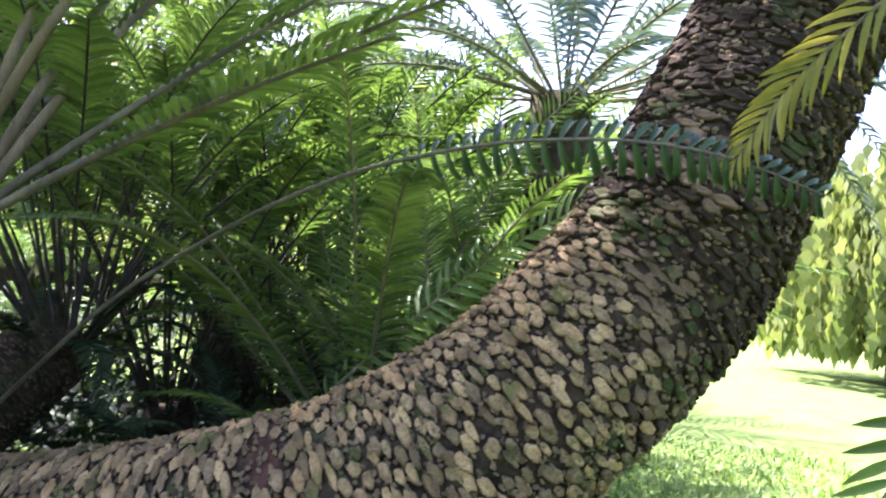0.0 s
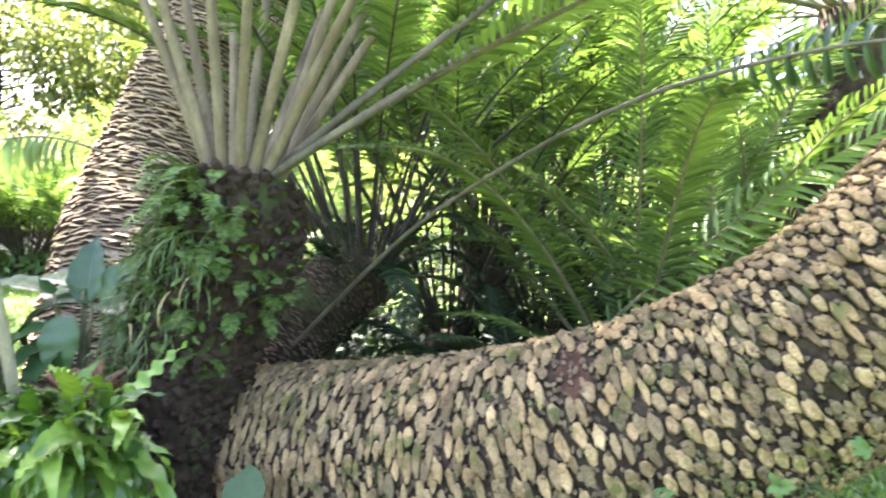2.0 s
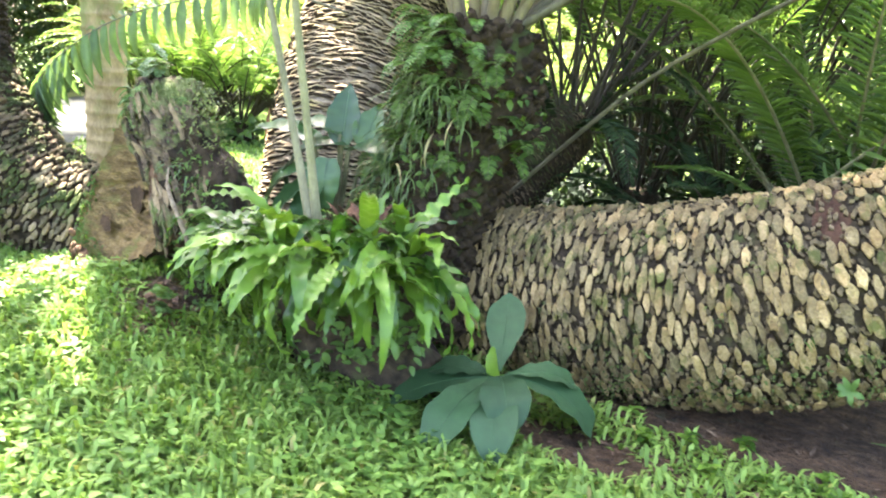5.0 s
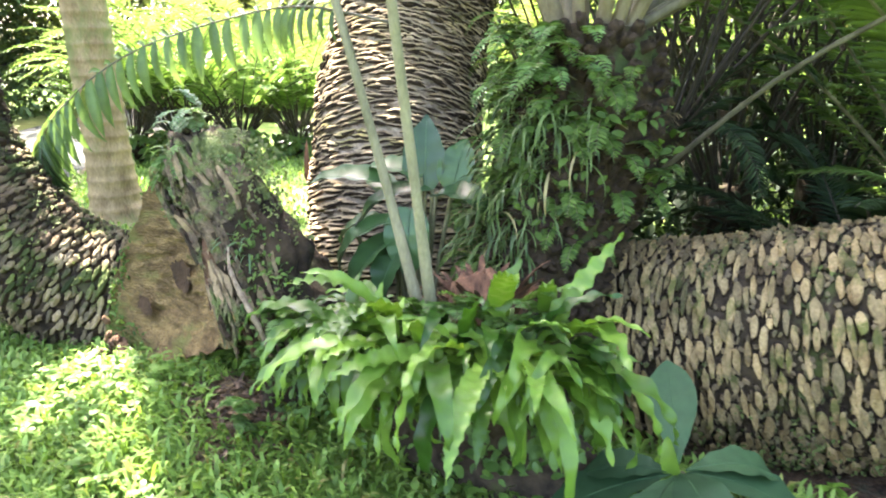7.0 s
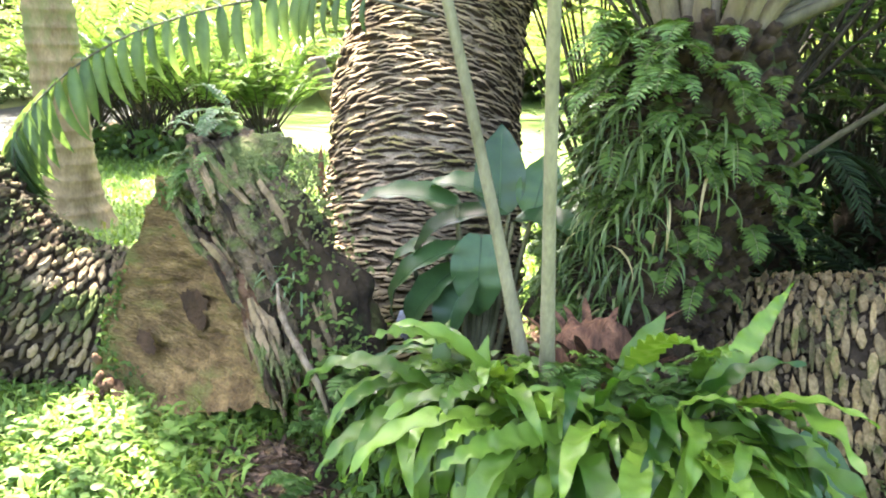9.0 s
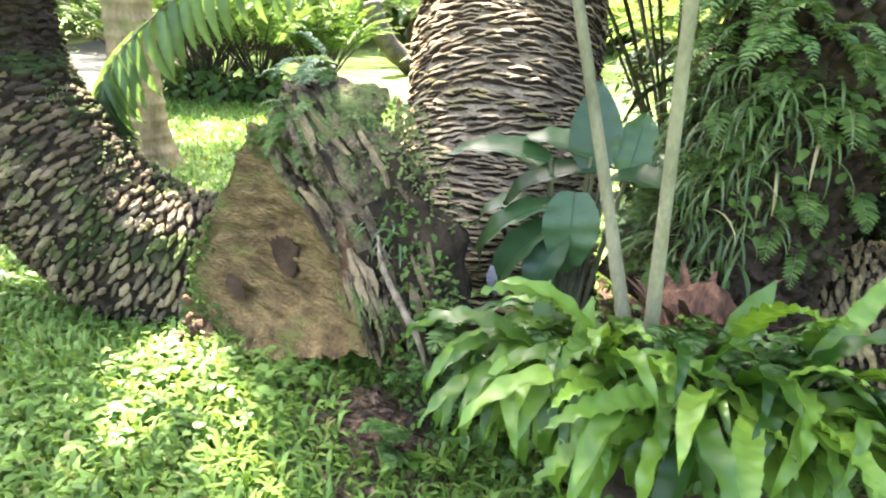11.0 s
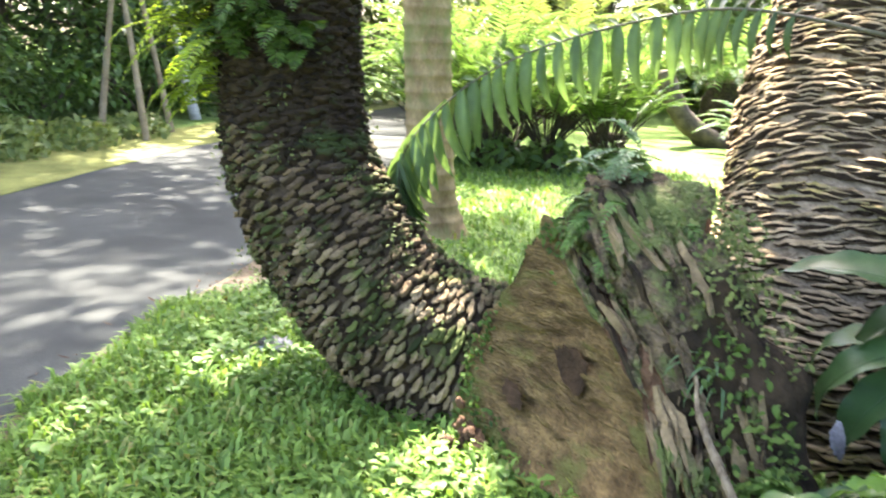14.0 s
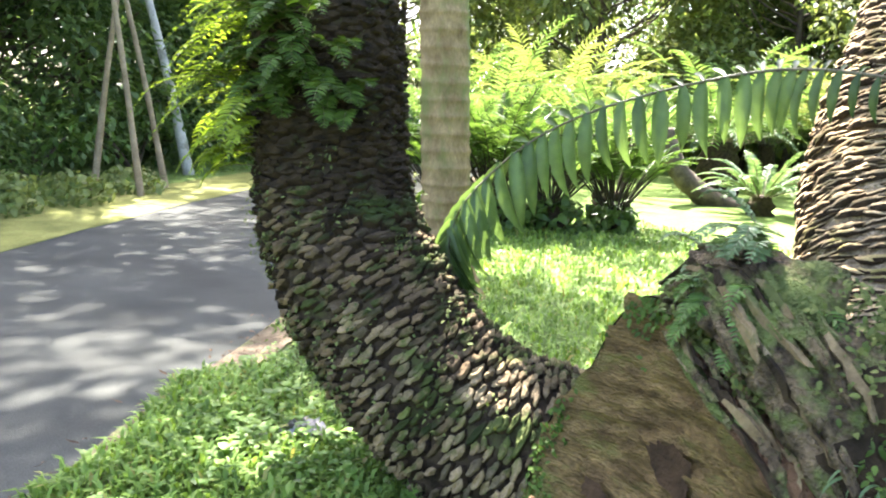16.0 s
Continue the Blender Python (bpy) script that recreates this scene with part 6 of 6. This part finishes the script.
cycad("lawn_cycad", (-10.6, 12.7, 0.0), "thick dark cycad trunk with pale drooping fronds", 26, 1.5, 1.3, L_FERNB, M_STEM, 1.05, 0.36, 0.1, 0.16, 0.035, 24, 0.014, 0.8, seed=61)
cycad("lawn_cycad", (-8.6, 7.5, 0.0), "round black cycad trunk with thin upright stalks", 14, 1.5, 0.55, L_BRIGHT, M_DARKSTEM, 0.48, 0.24, 0.5, 0.15, 0.03, 20, 0.013, 0.4, seed=62)

# ---- small things on the lawn ----
dry = thing("dry_leaf", (-4.50, 1.11, 0.185), "curled grey dried leaf lying on the grass", "leaf")
for k in range(7):
    a = k * 0.9 - 0.4
    v, f = blade(0.085 + 0.02 * (k % 2), 0.05, 1.3, 0.3, 0.18, 3, 9, "oval", 0.6, rng=rng)
    link("lobe", mesh_of("lobe", v, f, M_GREYDRY), dry, basis((0.0, 0.0, 0.03), (math.cos(a), math.sin(a), 0.45), (0, 0, 1)))
link("stalk", tube_mesh("stalk", [(0, 0, 0.03, 0.004), (-0.05, -0.16, 0.02, 0.004), (-0.06, -0.34, 0.0, 0.005)], M_GREYDRY, 10, 6), dry)
chip = thing("bark_chip", (-3.50, 2.42, 0.70), "orange-brown split bark sliver against the thick trunk", "bark")
v, f = blade(0.22, 0.06, 0.1, 0.2, 0, 3, 6, "grass", rng=rng)
link("sliver", mesh_of("sliver", v, f, M_FIBRE), chip, basis((0, 0, 0), (-0.1, 0, 1), (0, -1, 0)))
stub = thing("wooden_stub", (1.0, 2.12, 0.0), "dark weathered wooden stub leaning beside the trunk", "stub")
link("post", tube_mesh("post", [(0, 0, -0.05, 0.06), (0.04, 0.0, 0.16, 0.052), (0.08, 0.01, 0.27, 0.042), (0.115, 0.01, 0.34, 0.014)], M_TREEBARK, 16, 9, 0.3, 14), stub)

# litter
litter = thing("leaf_litter", (-2.6, 1.0, 0.1), "scattered dry brown leaves and twigs on the soil", "litter", kind="stuff")
bag = Bag()
for k in range(1700):
    cx, cy, sx, sy = rng.choice(((-2.54, 1.04, 0.14, 0.08), (-2.54, 1.04, 0.14, 0.08), (-0.8, 1.75, 0.8, 0.22), (-3.2, 0.95, 0.4, 0.12), (-1.6, 2.9, 0.9, 0.5)))
    x, y = rng.gauss(cx, sx), rng.gauss(cy, sy)
    if k % 5 == 0:
        x, y = road_side(rng.uniform(-2.5, 4.5), rng.gauss(-0.05, 0.12))
    v, f = blade(rng.uniform(0.012, 0.06), rng.uniform(0.006, 0.018), rng.uniform(-0.6, 1.0), 0.2, 0.1, 2, 4, "lance", rng=rng)
    a = rng.uniform(0, 6.28)
    bag.add(moved(v, basis((x + 2.6, y - 1.0, hill(x, y) - 0.1 + 0.026), (math.cos(a), math.sin(a), rng.uniform(-0.1, 0.25)), (rng.uniform(-0.4, 0.4), rng.uniform(-0.4, 0.4), 1))), f)
link("dry_leaves", bag.mesh("dry_leaves", M_LITTER), litter)["kind"] = "stuff"


# ---- grass ----
def in_soil(x, y):
    a = min(((x + 1.05) / 0.27) ** 2 + ((y - 1.55) / 0.14) ** 2, ((x + 0.6) / 1.3) ** 2 + ((y - 1.99) / 0.12) ** 2)
    b = ((x + 2.54) / 0.15) ** 2 + ((y - 1.09) / 0.095) ** 2
    n = 0.5 * noise.noise(Vector((x * 3, y * 3, 1)))
    return min(a, b) + n < 0.9 or (y > 1.9 and -2.4 < x < 0.4 and y < 3.2)


def grass(name, count, box, tall, wide, label, gate, seed):
    r = np.random.RandomState(seed)
    vs, fs = [], []
    for _ in range(count):
        x, y = r.uniform(box[0], box[2]), r.uniform(box[1], box[3])
        c = 0.5 + 0.5 * noise.noise(Vector((x * 2.3, y * 2.3, 7)))
        if across_road(x, y) > 0.0 + 0.16 * noise.noise(Vector((x * 4, y * 4, 2))) or in_soil(x, y) or not gate(x, y, r.uniform()) or r.uniform() > 0.45 + 0.8 * c:
            continue
        z = hill(x, y)
        a, e = r.uniform(0, 6.283), r.uniform(0.15, 1.15)
        h = tall * r.uniform(0.5, 1.25) * (0.7 + 0.5 * c)
        w = wide * r.uniform(0.6, 1.3) * 0.5
        ca, sa = math.cos(a), math.sin(a)
        k = len(vs)
        run, rise = math.cos(e) * h, math.sin(e) * h
        for s, ww, zz in ((0.0, 0.6, 0.0), (0.5, 1.0, 0.75), (1.0, 0.0, 0.75 + 0.25 * math.sin(e) - 0.35 * math.cos(e))):
            px, py, pz = x + ca * run * s, y + sa * run * s, z + rise * zz + 0.01 * s
            if ww:
                vs += [(px - sa * w * ww, py + ca * w * ww, pz), (px + sa * w * ww, py - ca * w * ww, pz)]
            else:
                vs.append((px, py, pz))
        fs += [(k, k + 1, k + 3, k + 2), (k + 2, k + 3, k + 4)]
    ob = link(name, mesh_of(name, vs, fs, L_GRASS))
    return tagged(ob, label, "grass", kind="stuff")


grass("lawn_grass", 120000, (-5.4, -0.3, 0.3, 2.0), 0.10, 0.0135, "lush broad-bladed green grass", lambda x, y, u: y < 1.45 or x < -1.5 or u < 0.5, 3)
grass("far_grass", 70000, (-9.5, 1.8, 2.5, 8.0), 0.085, 0.018, "broad-bladed lawn grass farther off", lambda x, y, u: u < 1.2 - y * 0.1, 4)


def weeds(name, count, box, label, seed):
    """Low broad-leaved weeds strewn through the grass."""
    r = random.Random(seed)
    bag = Bag()
    for _ in range(count):
        x, y = r.uniform(box[0], box[2]), r.uniform(box[1], box[3])
        if across_road(x, y) > -0.15 or in_soil(x, y) or noise.noise(Vector((x * 1.6, y * 1.6, 5))) < r.uniform(-0.35, 0.45):
            continue
        z, big = hill(x, y), r.uniform(0.6, 1.3)
        for k in range(r.randint(3, 6)):
            a = r.uniform(0, 6.283)
            v, f = LEAF4
            size = r.uniform(0.022, 0.046) * big
            at = (x + r.uniform(-0.02, 0.02), y + r.uniform(-0.02, 0.02), z + r.uniform(0.035, 0.085))
            bag.add(moved(v, basis(at, (math.cos(a), math.sin(a), r.uniform(0.0, 0.6)), (0, 0, 1), size, size * r.uniform(1.0, 1.6), size)), f)
    return tagged(link(name, bag.mesh(name, L_WEED)), label, "weeds", kind="stuff")


weeds("lawn_weeds", 5200, (-5.6, -0.4, 0.2, 1.75), "low round-leaved weeds growing through the lawn", 9)
